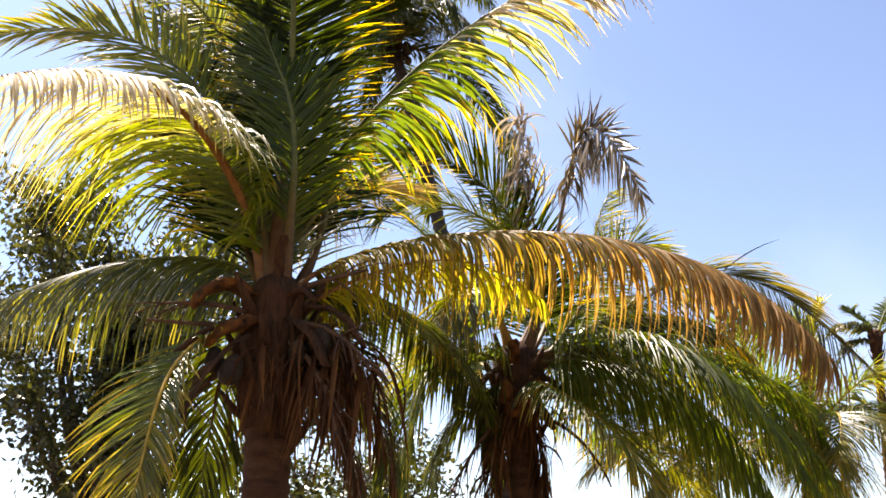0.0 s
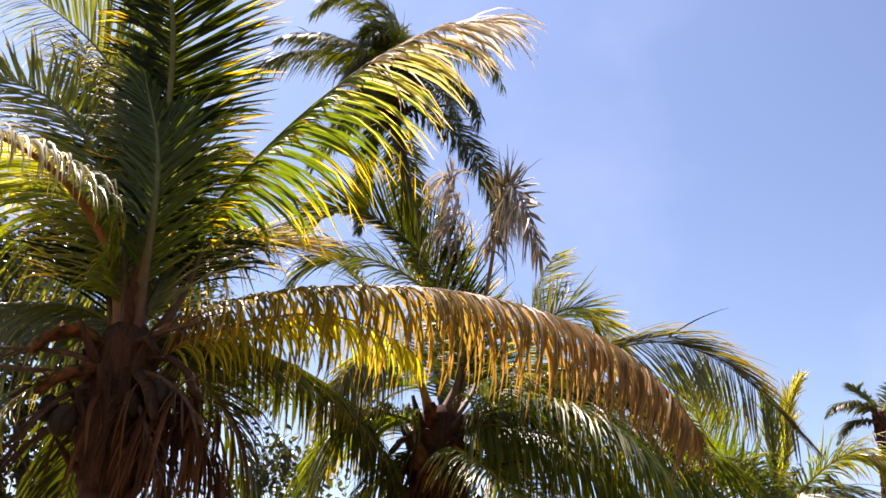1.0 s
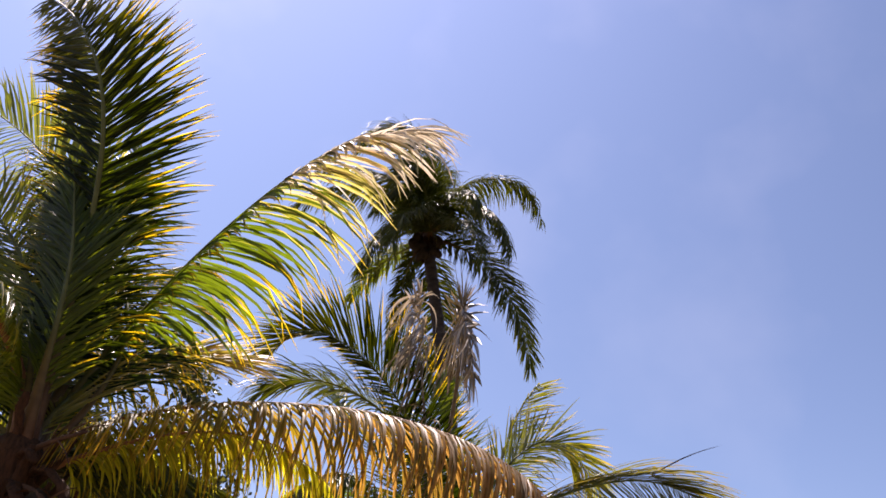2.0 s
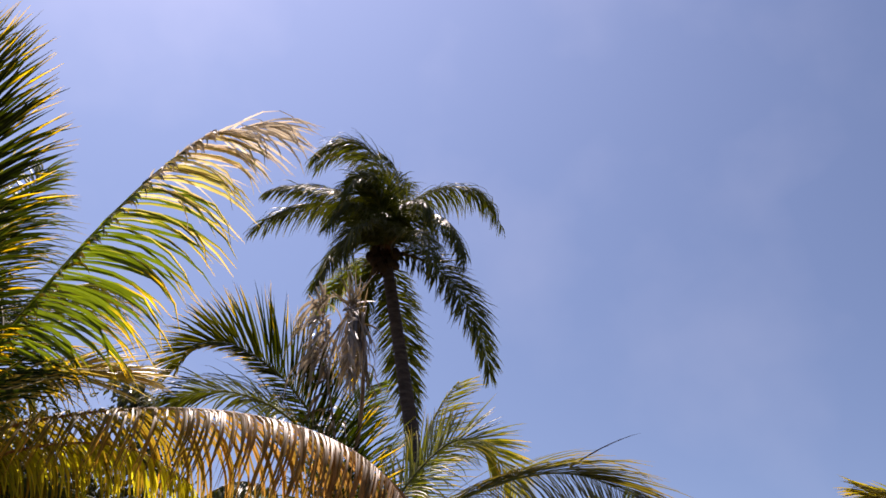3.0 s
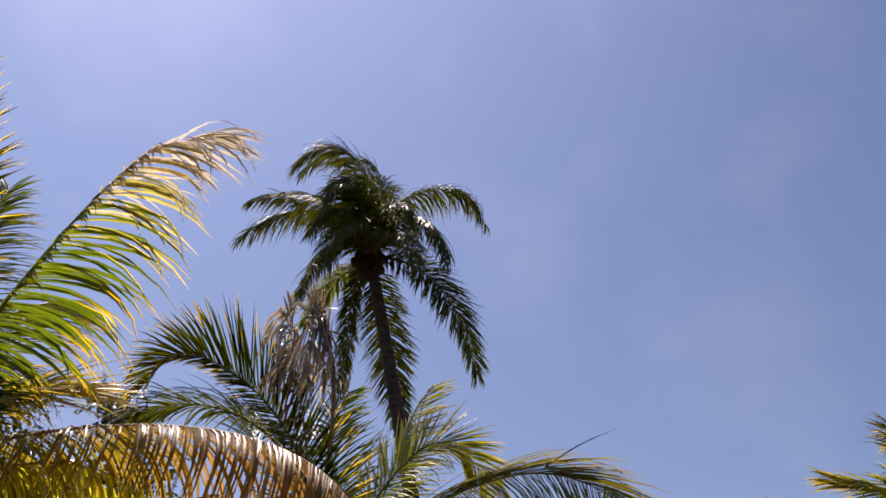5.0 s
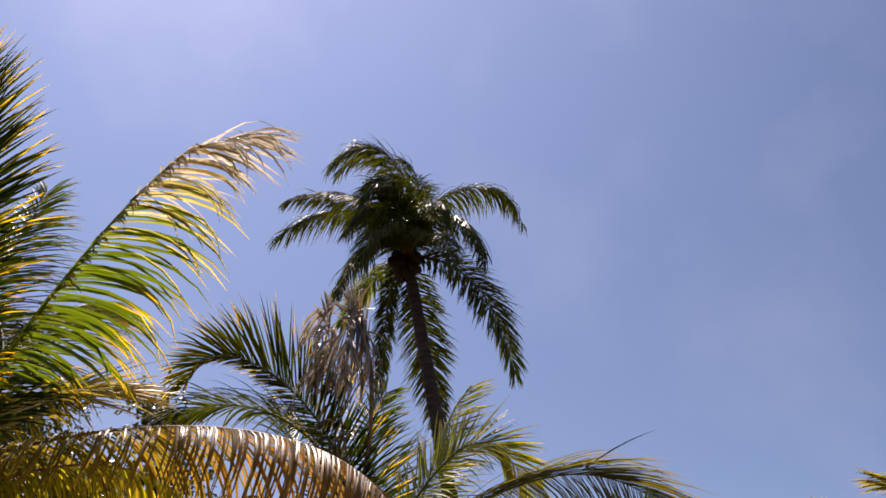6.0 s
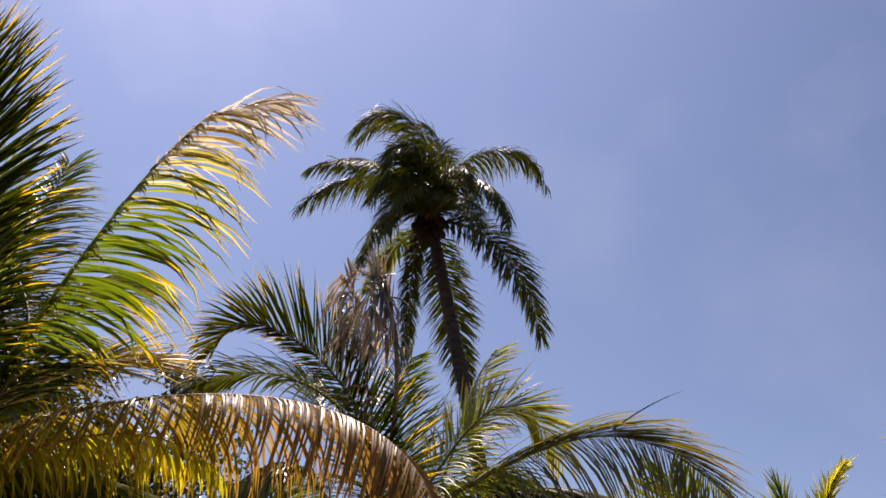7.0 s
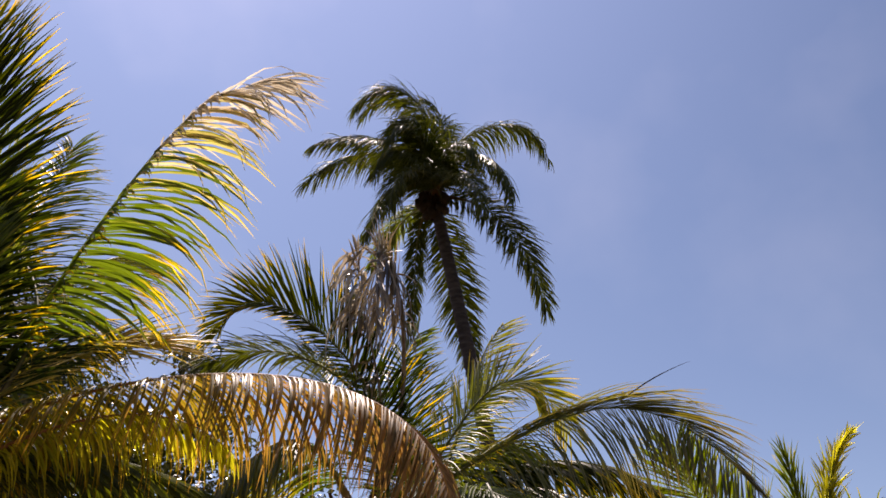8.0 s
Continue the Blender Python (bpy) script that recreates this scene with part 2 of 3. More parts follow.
def unit(v):
    return v / (np.linalg.norm(v) + 1e-9)


def cubic(a, b, c, d, u):
    w = 1 - u
    return w**3 * a + 3 * w * w * u * b + 3 * w * u * u * c + u**3 * d


def blade(rng, foot, way, across, size, width, droop, wind, u, cuts, breaks=0.1):
    """One leaflet: a folded, tapering strip that sags under its weight."""
    verts, uvs, faces = [], [], []
    pos, way = np.array(foot), unit(way)
    pull = np.array((-0.5 * wind, 0.12 * wind, -1.0))
    kink = rng.random() < breaks
    for k in range(cuts + 1):
        s = k / cuts
        w = width * (0.55 + 0.9 * s if s < 0.35 else (0.87 * (1 - ((s - 0.35) / 0.65) ** 1.6) + 0.05))
        ac = unit(across - way * across.dot(way))
        fold = np.cross(ac, way)
        verts += [pos - ac * w / 2, pos + fold * w * 0.27, pos + ac * w / 2]
        uvs += [(s, u)] * 3
        if k < cuts:
            step = size / cuts
            sag = droop * (0.35 + 0.9 * s) / cuts * 1.25
            if kink and s > 0.5:
                sag *= 3.0
            way = unit(way + pull * sag + rng.normal(0, 0.03, 3))
            pos = pos + way * step
    for k in range(cuts):
        a = 3 * k
        faces += [(a, a + 1, a + 4, a + 3), (a + 1, a + 2, a + 5, a + 4)]
    return verts, faces, uvs


count, DENSER = 0, 1.5
HUB, FOOT = {}, {}


def palm(name, label, hub, foot, group="coconut palms"):
    ob = tagged(new(name), label, "palm tree", group)
    ob.location = foot
    HUB[ob.name], FOOT[ob.name] = np.array(hub, float), np.array(foot, float)
    return ob


def frond(tree, c1, c2, tip, leaf="fresh", length=0.8, droop=0.8, pairs=50, lift=14, spin=0.0, wind=0.15,
          bare=0.13, split=False, stalk=None, cuts=5, width=0.04, girth=0.045, gaps=0.04, face=None, spread=66, mess=0.03, tatter=0.0, even=1.0, taper=0.55, twist=(0, 0), short=(1, 1), start=None, label="", whiten=(0, 0), facing=None, flutter=0.25):
    """One frond from the palm's heart along a cubic, with its rachis and two rows of leaflets; facing: where each row turns its upper side."""
    global count
    count += 1
    if leaf not in ("dead", "skirt"):
        pairs, width = int(pairs * DENSER), width * 0.7
    rng = np.random.default_rng(100 + count)
    spread = spread if isinstance(spread, tuple) else (spread, spread)
    droop = droop if isinstance(droop, tuple) else (droop, droop)
    foot, hub = FOOT[tree.name], HUB[tree.name]
    a, b, c, d = hub - foot, np.array(c1) - foot, np.array(c2) - foot, np.array(tip) - foot
    a = np.array(start) - foot if start else a + unit(b - a) * 0.10
    n = 26
    us = np.linspace(0, 1, n)
    line = [cubic(a, b, c, d, u) for u in us]
    radii = [girth * ((0.0 if start else 1.9 * math.exp(-u * 14)) + 0.62 * (1 - u) + 0.07) for u in us]
    stalk = stalk or {"arch": "brown", "yellowing": "yellow", "dead": "grey", "ashen": "grey", "bleached": "grey", "skirt": "grey"}.get(leaf, "green")
    v, f, uv = tube(line, radii, 7, 0.6)
    words = {"fresh": "green frond", "glossy": "glossy green frond", "deep": "green frond darkened for shade, with a few yellow tips", "dark": "green frond with shade put into its colour", "tipped": "green frond with yellow leaflet tips", "broken": "green frond with a dry broken end", "yellowing": "yellowing frond", "sunlit": "yellow-green frond with sunlight put into its colour",
             "arch": "arching frond turning brown towards its end", "dead": "dry pale dead frond", "ashen": "dry ash-grey dead frond", "skirt": "brown dead frond hanging down", "bleached": "bleached dry frond, with glare painted into the white", "silvery": "glossy green frond, pale from painted glints", "shaded": "green frond with glossy leaflets, coloured dark for shade", "bright": "bright yellow frond", "paling": "pale yellow frond with dry leaflet tips", "olive": "withered olive-brown frond folded over", "faded": "yellow-green frond bleached towards its end, with sheen painted into the white", "weathered": "green frond with grey-brown weather-worn leaflets, pale glints painted near its foot"}[leaf]
    rachis = part("frond", mesh_of("frond", v, f, STALK[stalk], uv), tree, label or words)
    made = []
    for i in range(pairs):
        u = bare + (1 - bare) * (i + 0.5) / pairs
        p = cubic(a, b, c, d, u)
        t = unit(cubic(a, b, c, d, min(1, u + 0.01)) - cubic(a, b, c, d, u - 0.01))
        up = np.array(face or (0, 0, 1.0))
        up = up - t * up.dot(t)
        if face is None and np.linalg.norm(up) < 0.25:
            out = unit(np.array((d[0] - a[0], d[1] - a[1], 0.0)))
            up = up - 0.6 * (out - t * out.dot(t))
        up = unit(up)
        side = np.cross(t, up)
        roll = radians(spin + 6 * math.sin(5 * u + count))
        side, up = side * math.cos(roll) + up * math.sin(roll), up * math.cos(roll) - side * math.sin(roll)
        s = (u - bare) / (1 - bare)
        size = length * (0.62 + 0.9 * s - 0.95 * s * s) * 1.2 if s < 0.5 else length * (1.0 - taper * ((s - 0.5) / 0.5) ** 1.5)
        for sign in (-1, 1):
            row = int(sign > 0)
            if rng.random() < gaps + tatter * max(0.0, s - 0.55) * 2.2:
                continue
            open_by = radians(spread[row] * (1 - 0.6 * s**1.4) + rng.normal(0, 4) * even)
            rise = radians(lift + rng.normal(0, 6) * even)
            way = math.cos(open_by) * t + math.sin(open_by) * (sign * side * math.cos(rise) + up * math.sin(rise))
            way = way + rng.normal(0, mess, 3)
            turn = radians(twist[row] * (1 - 0.5 * s))
            edge = t * math.cos(turn) + up * math.sin(turn)
            if facing and facing[row]:
                edge = unit(np.cross(way, np.array(facing[row]) + rng.normal(0, flutter, 3)))
            foot_at = p + t * rng.normal(0, 0.006) + sign * side * 0.006
            # the per-row shift of u brings the outer colour, sheen included, further in
            made.append(blade(rng, foot_at, way, edge, size * short[row] * rng.uniform(0.8, 1.1), width * rng.uniform(0.75, 1.15),
                              droop[row] * (1 + even * rng.uniform(-0.25, 0.25)), wind, u + whiten[row], cuts, 0.10 + tatter * max(0.0, s - 0.4)))
    if split:
        for v, f, uv in made:
            part("leaflet", mesh_of("leaflet", v, f, LEAF[leaf], uv, creased=True), rachis)
    else:
        v, f, uv = joined(made)
        part("foliage", mesh_of("foliage", v, f, LEAF[leaf], uv, creased=True), rachis, kind="stuff")
    return rachis


def trunk(tree, low, high, r0, r1, bow=(0, 0, 0), label="brown ringed trunk", bark=None):
    """A tapered trunk with the ring scars of shed fronds."""
    rng = np.random.default_rng(len(HUB))
    foot = FOOT[tree.name]
    low, high, bow = np.array(low) - foot, np.array(high) - foot, np.array(bow, float)
    n = int(np.linalg.norm(high - low) / 0.045)
    line, radii = [], []
    for i in range(n + 1):
        s = i / n
        line.append(low + (high - low) * s + bow * 4 * s * (1 - s))
        swell = 0.12 * math.exp(-s * 14)
        radii.append(r0 + (r1 - r0) * s + swell + (0.012 if i % 3 == 0 else 0.0) + rng.uniform(-0.004, 0.004))
    v, f, uv = tube(line, radii, 14)
    return part("trunk", mesh_of("trunk", v, f, bark or BARK, uv), tree, label)


def lump(center, r, stretch, rng, axis=None):
    """A husked nut: a three-sided egg."""
    verts, faces, uvs = [], [], []
    rows, cols = 8, 12
    turn = Euler((rng.uniform(-0.6, 0.6), rng.uniform(-0.6, 0.6), rng.uniform(0, 6))).to_matrix()
    for i in range(rows + 1):
        a = math.pi * i / rows
        for k in range(cols):
            b = 2 * math.pi * k / cols
            rr = r * math.sin(a) * (1 + 0.09 * math.cos(3 * b)) * (1 + 0.12 * math.cos(a))
            q = turn @ Vector((rr * math.cos(b), rr * math.sin(b), -r * stretch * math.cos(a)))
            verts.append(np.array(center) + np.array(q))
            uvs.append((k / cols, i / rows))
    for i in range(rows):
        for k in range(cols):
            a, b = i * cols + k, i * cols + (k + 1) % cols
            faces.append((a, b, b + cols, a + cols))
    return verts, faces, uvs


def nuts(tree, places, r=0.11, material=None):
    rng = np.random.default_rng(len(places) + 7)
    foot = FOOT[tree.name]
    for q in places:
        v, f, uv = lump(np.array(q) - foot, r * rng.uniform(0.75, 1.15), 1.45, rng)
        part("coconut", mesh_of("coconut", v, f, material or HUSK, uv), tree, "ripening coconut in an orange-brown husk")


def sheath(tree, radius, height, drop, seed=3):
    """Woven fibre and old frond feet wrapped round the palm's heart."""
    rng = np.random.default_rng(seed)
    foot, hub = FOOT[tree.name], HUB[tree.name]
    for k in range(22):
        a = k * 2.4
        z = -drop + (drop + height) * (k / 22)
        out = np.array((math.cos(a), math.sin(a), 0))
        base = hub - foot + np.array((0, 0, z - 0.22)) + out * radius * 0.45
        end = base + out * radius * rng.uniform(0.55, 0.95) + np.array((0, 0, rng.uniform(0.22, 0.42)))
        mid = (base + end) / 2 + np.array((0, 0, -0.04))
        v, f, uv = tube([base, mid, end], [0.24 * radius, 0.19 * radius, 0.07 * radius], 7, 0.55)
        part("frond_foot", mesh_of("frond_foot", v, f, FIBRE, uv), tree)
    line = [hub - foot + np.array((rng.normal(0, 0.02), rng.normal(0, 0.02), z)) for z in np.linspace(-drop - 0.15, height, 12)]
    v, f, uv = tube(line, [radius * (0.5 + 0.35 * math.sin(math.pi * s)) * rng.uniform(0.9, 1.1) for s in np.linspace(0.1, 0.95, 12)], 14)
    part("fibre_sheath", mesh_of("fibre_sheath", v, f, FIBRE, uv), tree, "brown woven fibre round the palm heart")


def flower_stalk(tree, way, length, twigs=12, sag=0.5, seed=1, start=(0, 0, 0)):
    """An old flower or fruit stalk with its twigs."""
    rng = np.random.default_rng(seed)
    foot, hub = FOOT[tree.name], HUB[tree.name]
    pos, way = hub - foot + np.array(start), unit(np.array(way, float))
    line, ways = [pos], []
    for k in range(10):
        way = unit(way + np.array((0, 0, -sag / 10)) + rng.normal(0, 0.03, 3))
        pos = pos + way * length / 10
        line.append(pos)
        ways.append(way)
    pieces = [tube(line, list(np.linspace(0.028, 0.010, 11)), 6)]
    for k in range(twigs):
        i = 5 + k % 6
        d = unit(ways[i - 1] + rng.normal(0, 0.45, 3))
        q = line[i]
        pts = [q]
        for j in range(4):
            d = unit(d + np.array((0, 0, -0.16)))
            q = q + d * rng.uniform(0.06, 0.10)
            pts.append(q)
        pieces.append(tube(pts, [0.008, 0.007, 0.006, 0.005, 0.003], 5))
    v, f, uv = joined(pieces)
    part("flower_stalk", mesh_of("flower_stalk", v, f, SPIKE, uv), tree, "dry dark old flower stalk")


# ---- ground ----
def ground_sheet():
    verts, faces = [], []
    n, half = 60, 1500.0
    for i in range(n + 1):
        for k in range(n + 1):
            x, y = [math.copysign(abs(q) ** 2.6, q) * half for q in (2 * i / n - 1, 2 * k / n - 1)]
            near = max(0.0, 1 - math.hypot(x, y) / 60)
            verts.append((x, y, 0.12 * noise.noise((x * 0.3, y * 0.3, 0)) * near - 0.05))
    for i in range(n):
        for k in range(n):
            a = i * (n + 1) + k
            faces.append((a, a + n + 1, a + n + 2, a + 1))
    return tagged(new("ground", mesh_of("ground", verts, faces, SOIL)), "dry sandy ground under the palms", "ground", kind="structure")


ground_sheet()

# ---- palms ----
palm_near = palm("coconut_palm", "young coconut palm with arching half-brown fronds and orange nuts", (-1.24, 7.8, 3.42), (-1.30, 7.85, 0))
trunk(palm_near, (-1.30, 7.85, -0.1), (-1.24, 7.8, 3.4), 0.18, 0.16)
sheath(palm_near, 0.30, 0.25, 0.7)
palm_middle = palm("coconut_palm", "coconut palm with dead grey fronds standing above its crown", (0.76, 11.3, 3.72), (1.15, 11.3, 0))
trunk(palm_middle, (1.15, 11.3, -0.1), (0.76, 11.3, 3.7), 0.17, 0.14, (-0.05, 0, 0))
sheath(palm_middle, 0.30, 0.25, 0.6, 5)
palm_tall = palm("coconut_palm", "tall slender coconut palm with a dark wind-blown crown", (-0.94, 18.80, 11.46), (1.60, 17.65, 0))
trunk(palm_tall, (1.60, 17.65, -0.1), (-0.94, 18.80, 11.41), 0.15, 0.105, (0.06, 0, 0), "grey-brown ringed trunk", BARK_GREY)
sheath(palm_tall, 0.16, 0.2, 0.25, 6)
palm_edge = palm("coconut_palm", "coconut palm with yellow-edged fronds reaching sideways", (6.55, 10.00, 3.63), (6.68, 10.07, 0.00))
trunk(palm_edge, (6.68, 10.07, -0.10), (6.55, 10.00, 3.62), 0.17, 0.14)
sheath(palm_edge, 0.25, 0.2, 0.4, 8)
palm_low = palm("coconut_palm", "low coconut palm with upright yellow-green fronds", (4.87, 14.5, 3.54), (4.9, 14.6, 0))
trunk(palm_low, (4.9, 14.6, -0.1), (4.87, 14.5, 3.5), 0.17, 0.14)
sheath(palm_low, 0.25, 0.2, 0.4, 9)
palm_far = palm("coconut_palm", "distant coconut palm with a dark drooping crown", (7.77, 19.00, 5.70), (7.67, 19.00, 0.00))
trunk(palm_far, (7.67, 19.00, -0.10), (7.77, 19.00, 5.67), 0.10, 0.07)
sheath(palm_far, 0.12, 0.15, 0.2, 10)

frond(palm_near, (-1.00, 8.02, 4.33), (2.16, 8.54, 4.75), (2.74, 7.53, 3.10), leaf='arch', length=.98, droop=2.1, pairs=138, lift=-8, even=.5, facing=(None, (-0.50, -0.58, 0.62)), girth=.042, width=.04, wind=.8, mess=.025, split=True)
frond(palm_near, (-1.52, 8.83, 4.72), (-0.09, 8.02, 6.04), (0.96, 7.45, 6.11), leaf='broken', length=1.12, droop=(1.3, 1.5), pairs=92, lift=-24, spin=-18, girth=.05, gaps=.04, tatter=.55, even=.8, taper=.45, short=(1, .4), width=.055, bare=.1, spread=(80, 20), split=True)
frond(palm_near, (1.08, 7.45, 6.10), (1.18, 7.50, 6.17), (1.31, 7.55, 6.24), leaf='bleached', length=.66, droop=(.5, 1.5), pairs=17, lift=-10, girth=.022, gaps=.2, even=2.0, taper=.3, width=.036, bare=.02, spread=(38, 26), mess=.13, split=True, start=(0.96, 7.45, 6.11), stalk='grey', label='bleached dry end of a broken frond, with glare painted into the white')
frond(palm_near, (0.54, 7.68, 6.02), (0.73, 7.57, 6.08), (0.96, 7.45, 6.11), leaf='bleached', length=.62, droop=1.1, pairs=16, lift=-20, spin=-18, girth=.02, gaps=.35, even=2.5, taper=.2, width=.034, short=(1.25, .5), bare=.02, spread=(70, 24), mess=.2, split=True, start=(0.3, 7.8, 5.93), stalk='grey', label='bleached dry leaflets below the break of a frond, with painted glare')
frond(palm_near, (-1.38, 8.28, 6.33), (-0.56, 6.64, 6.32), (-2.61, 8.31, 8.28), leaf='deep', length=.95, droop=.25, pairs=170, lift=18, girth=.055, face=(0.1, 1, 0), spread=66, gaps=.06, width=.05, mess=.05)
frond(palm_near, (-1.78, 8.70, 5.92), (-1.57, 8.55, 6.36), (-3.48, 8.70, 7.44), leaf='silvery', length=1.0, droop=(.3, .6), pairs=100, face=(0.5, 1, 0.3), spread=60, facing=((0.17, -0.69, 0.70), (0.17, -0.69, 0.70)), even=.5)
frond(palm_near, (-1.52, 8.26, 4.69), (-2.12, 7.54, 5.56), (-1.84, 4.08, 3.60), leaf='faded', length=1.42, droop=(1.6, 2.3), pairs=120, girth=.085, lift=4, even=.6, stalk='brown', facing=((0.03, -0.69, 0.72), None), width=.042, whiten=(.05, 0), short=(.62, 1), flutter=.5)
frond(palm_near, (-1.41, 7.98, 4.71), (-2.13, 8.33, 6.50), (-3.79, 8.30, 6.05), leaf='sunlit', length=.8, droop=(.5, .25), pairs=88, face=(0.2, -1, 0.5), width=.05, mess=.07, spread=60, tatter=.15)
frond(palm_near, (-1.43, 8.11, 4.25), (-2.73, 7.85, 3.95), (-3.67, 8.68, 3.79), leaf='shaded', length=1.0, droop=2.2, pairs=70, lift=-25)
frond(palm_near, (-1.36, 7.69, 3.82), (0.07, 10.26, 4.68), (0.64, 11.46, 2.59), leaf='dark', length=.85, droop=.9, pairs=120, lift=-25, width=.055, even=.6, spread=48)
frond(palm_near, (-2.11, 7.35, 3.24), (-1.83, 7.05, 2.52), (-1.99, 6.90, 1.92), leaf='yellowing', length=.7, short=(.6, 1), stalk='yellow', girth=.06, droop=.7, pairs=66)
frond(palm_near, (-1.17, 7.96, 4.28), (-1.38, 9.10, 5.00), (-0.36, 9.40, 5.04), leaf='paling', length=1.0, droop=(.2, .3), pairs=62, spread=(36, 42), lift=0, mess=.1, width=.05, facing=((0.33, -0.61, 0.73), (0.33, -0.61, 0.73)), flutter=.3)
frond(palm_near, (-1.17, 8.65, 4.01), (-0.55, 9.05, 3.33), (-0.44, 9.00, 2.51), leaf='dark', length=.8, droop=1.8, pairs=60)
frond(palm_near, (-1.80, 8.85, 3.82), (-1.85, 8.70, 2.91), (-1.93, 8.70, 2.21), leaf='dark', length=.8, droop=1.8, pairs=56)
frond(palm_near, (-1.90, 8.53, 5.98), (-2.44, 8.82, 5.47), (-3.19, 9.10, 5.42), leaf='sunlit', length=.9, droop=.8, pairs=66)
frond(palm_near, (-0.96, 7.55, 2.96), (-0.67, 7.45, 2.86), (-0.55, 7.50, 2.06), leaf='skirt', length=.6, droop=3.5, pairs=44, mess=.25, width=.025, girth=.02)
frond(palm_near, (-0.87, 7.90, 2.97), (-0.59, 8.00, 3.27), (-0.35, 8.10, 2.25), leaf='skirt', length=.6, droop=3.5, pairs=44, mess=.25, width=.025, girth=.02)
frond(palm_near, (-1.45, 8.53, 5.57), (-2.18, 9.57, 6.50), (-2.22, 10.00, 7.66), leaf='fresh', length=1.0, droop=.6, pairs=80, lift=-10, spread=55)
frond(palm_near, (-1.48, 8.93, 5.72), (-1.42, 9.62, 6.04), (-1.43, 10.30, 6.45), leaf='tipped', length=1.0, droop=.8, pairs=80, lift=-15)
frond(palm_near, (-0.94, 7.35, 5.25), (-1.30, 7.80, 5.21), (-1.48, 7.80, 6.01), leaf='fresh', length=.8, droop=.3, pairs=80, face=(0.1, 1, 0), spread=46)
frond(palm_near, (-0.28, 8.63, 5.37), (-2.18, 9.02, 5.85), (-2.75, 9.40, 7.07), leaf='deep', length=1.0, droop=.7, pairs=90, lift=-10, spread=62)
frond(palm_near, (-0.65, 7.99, 3.84), (0.09, 8.51, 4.41), (0.82, 8.50, 3.76), leaf='bright', length=.55, droop=2.0, pairs=40, lift=-30, stalk='brown', mess=.08)
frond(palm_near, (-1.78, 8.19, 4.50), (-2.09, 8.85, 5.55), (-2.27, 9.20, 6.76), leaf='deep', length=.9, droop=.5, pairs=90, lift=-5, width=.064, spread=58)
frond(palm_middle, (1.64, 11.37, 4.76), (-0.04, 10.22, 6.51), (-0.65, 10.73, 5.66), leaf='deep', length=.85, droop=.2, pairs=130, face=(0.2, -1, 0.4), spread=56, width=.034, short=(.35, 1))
frond(palm_middle, (1.57, 10.92, 5.09), (-0.33, 10.83, 5.87), (-0.63, 10.60, 5.16), leaf='dark', length=.8, droop=.8, pairs=66)
frond(palm_middle, (1.27, 11.20, 4.64), (0.83, 10.83, 5.49), (0.84, 10.60, 6.39), leaf='dead', length=.24, droop=.15, pairs=7, bare=.88, width=.035, gaps=.1, lift=0, spread=18, mess=.12, stalk='grey', face=(0, -1, 0))
frond(palm_middle, (1.57, 11.42, 5.39), (1.15, 9.92, 7.02), (1.75, 8.90, 4.82), leaf='olive', length=.72, droop=(.15, 1.4), pairs=62, bare=.52, lift=-4, width=.06, mess=.2, gaps=.2, wind=0, spread=(36, 70), short=(.65, .9), face=(-0.85, -0.5, 0), taper=.5, even=1.8, stalk='grey')
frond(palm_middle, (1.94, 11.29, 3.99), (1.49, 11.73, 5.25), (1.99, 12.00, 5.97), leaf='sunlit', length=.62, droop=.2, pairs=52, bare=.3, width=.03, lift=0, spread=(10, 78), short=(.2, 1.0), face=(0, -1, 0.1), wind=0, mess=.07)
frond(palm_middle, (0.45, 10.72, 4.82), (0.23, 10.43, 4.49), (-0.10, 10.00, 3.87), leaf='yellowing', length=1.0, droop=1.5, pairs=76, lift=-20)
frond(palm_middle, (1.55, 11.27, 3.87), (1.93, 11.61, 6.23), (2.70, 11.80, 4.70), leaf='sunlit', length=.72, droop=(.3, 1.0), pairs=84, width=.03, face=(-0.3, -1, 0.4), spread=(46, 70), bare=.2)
frond(palm_middle, (2.39, 10.84, 4.38), (3.18, 12.34, 5.81), (4.41, 11.41, 3.93), leaf='weathered', length=1.15, droop=(.5, 2.4), pairs=96, face=(0, -0.85, 0.5), lift=0, spread=(12, 84), short=(1.1, 1), width=.027, girth=.03, wind=-.1, twist=(15, 15), bare=.08, even=.6)
frond(palm_middle, (1.73, 11.88, 4.77), (0.39, 12.17, 5.19), (0.85, 12.60, 6.21), leaf='fresh', length=.8, droop=.3, pairs=60, face=(0, 1, 0.1))
frond(palm_middle, (1.58, 10.93, 4.08), (2.49, 10.42, 4.30), (3.39, 10.20, 2.53), leaf='fresh', length=1.2, droop=1.9, pairs=90)
frond(palm_middle, (1.03, 11.85, 4.23), (3.43, 12.25, 4.49), (4.40, 12.50, 3.18), leaf='fresh', length=1.15, droop=1.7, pairs=86)
frond(palm_middle, (0.40, 10.92, 3.84), (-0.27, 10.83, 4.21), (-0.46, 10.60, 2.46), leaf='fresh', length=1.0, droop=2.0, pairs=76)
frond(palm_middle, (1.17, 10.78, 3.39), (1.83, 10.27, 3.06), (2.05, 10.20, 2.07), leaf='yellowing', length=1.0, droop=1.4, pairs=70)
frond(palm_middle, (1.24, 12.10, 3.44), (2.64, 12.60, 3.24), (3.23, 12.80, 2.19), leaf='yellowing', length=1.0, droop=1.3, pairs=70)
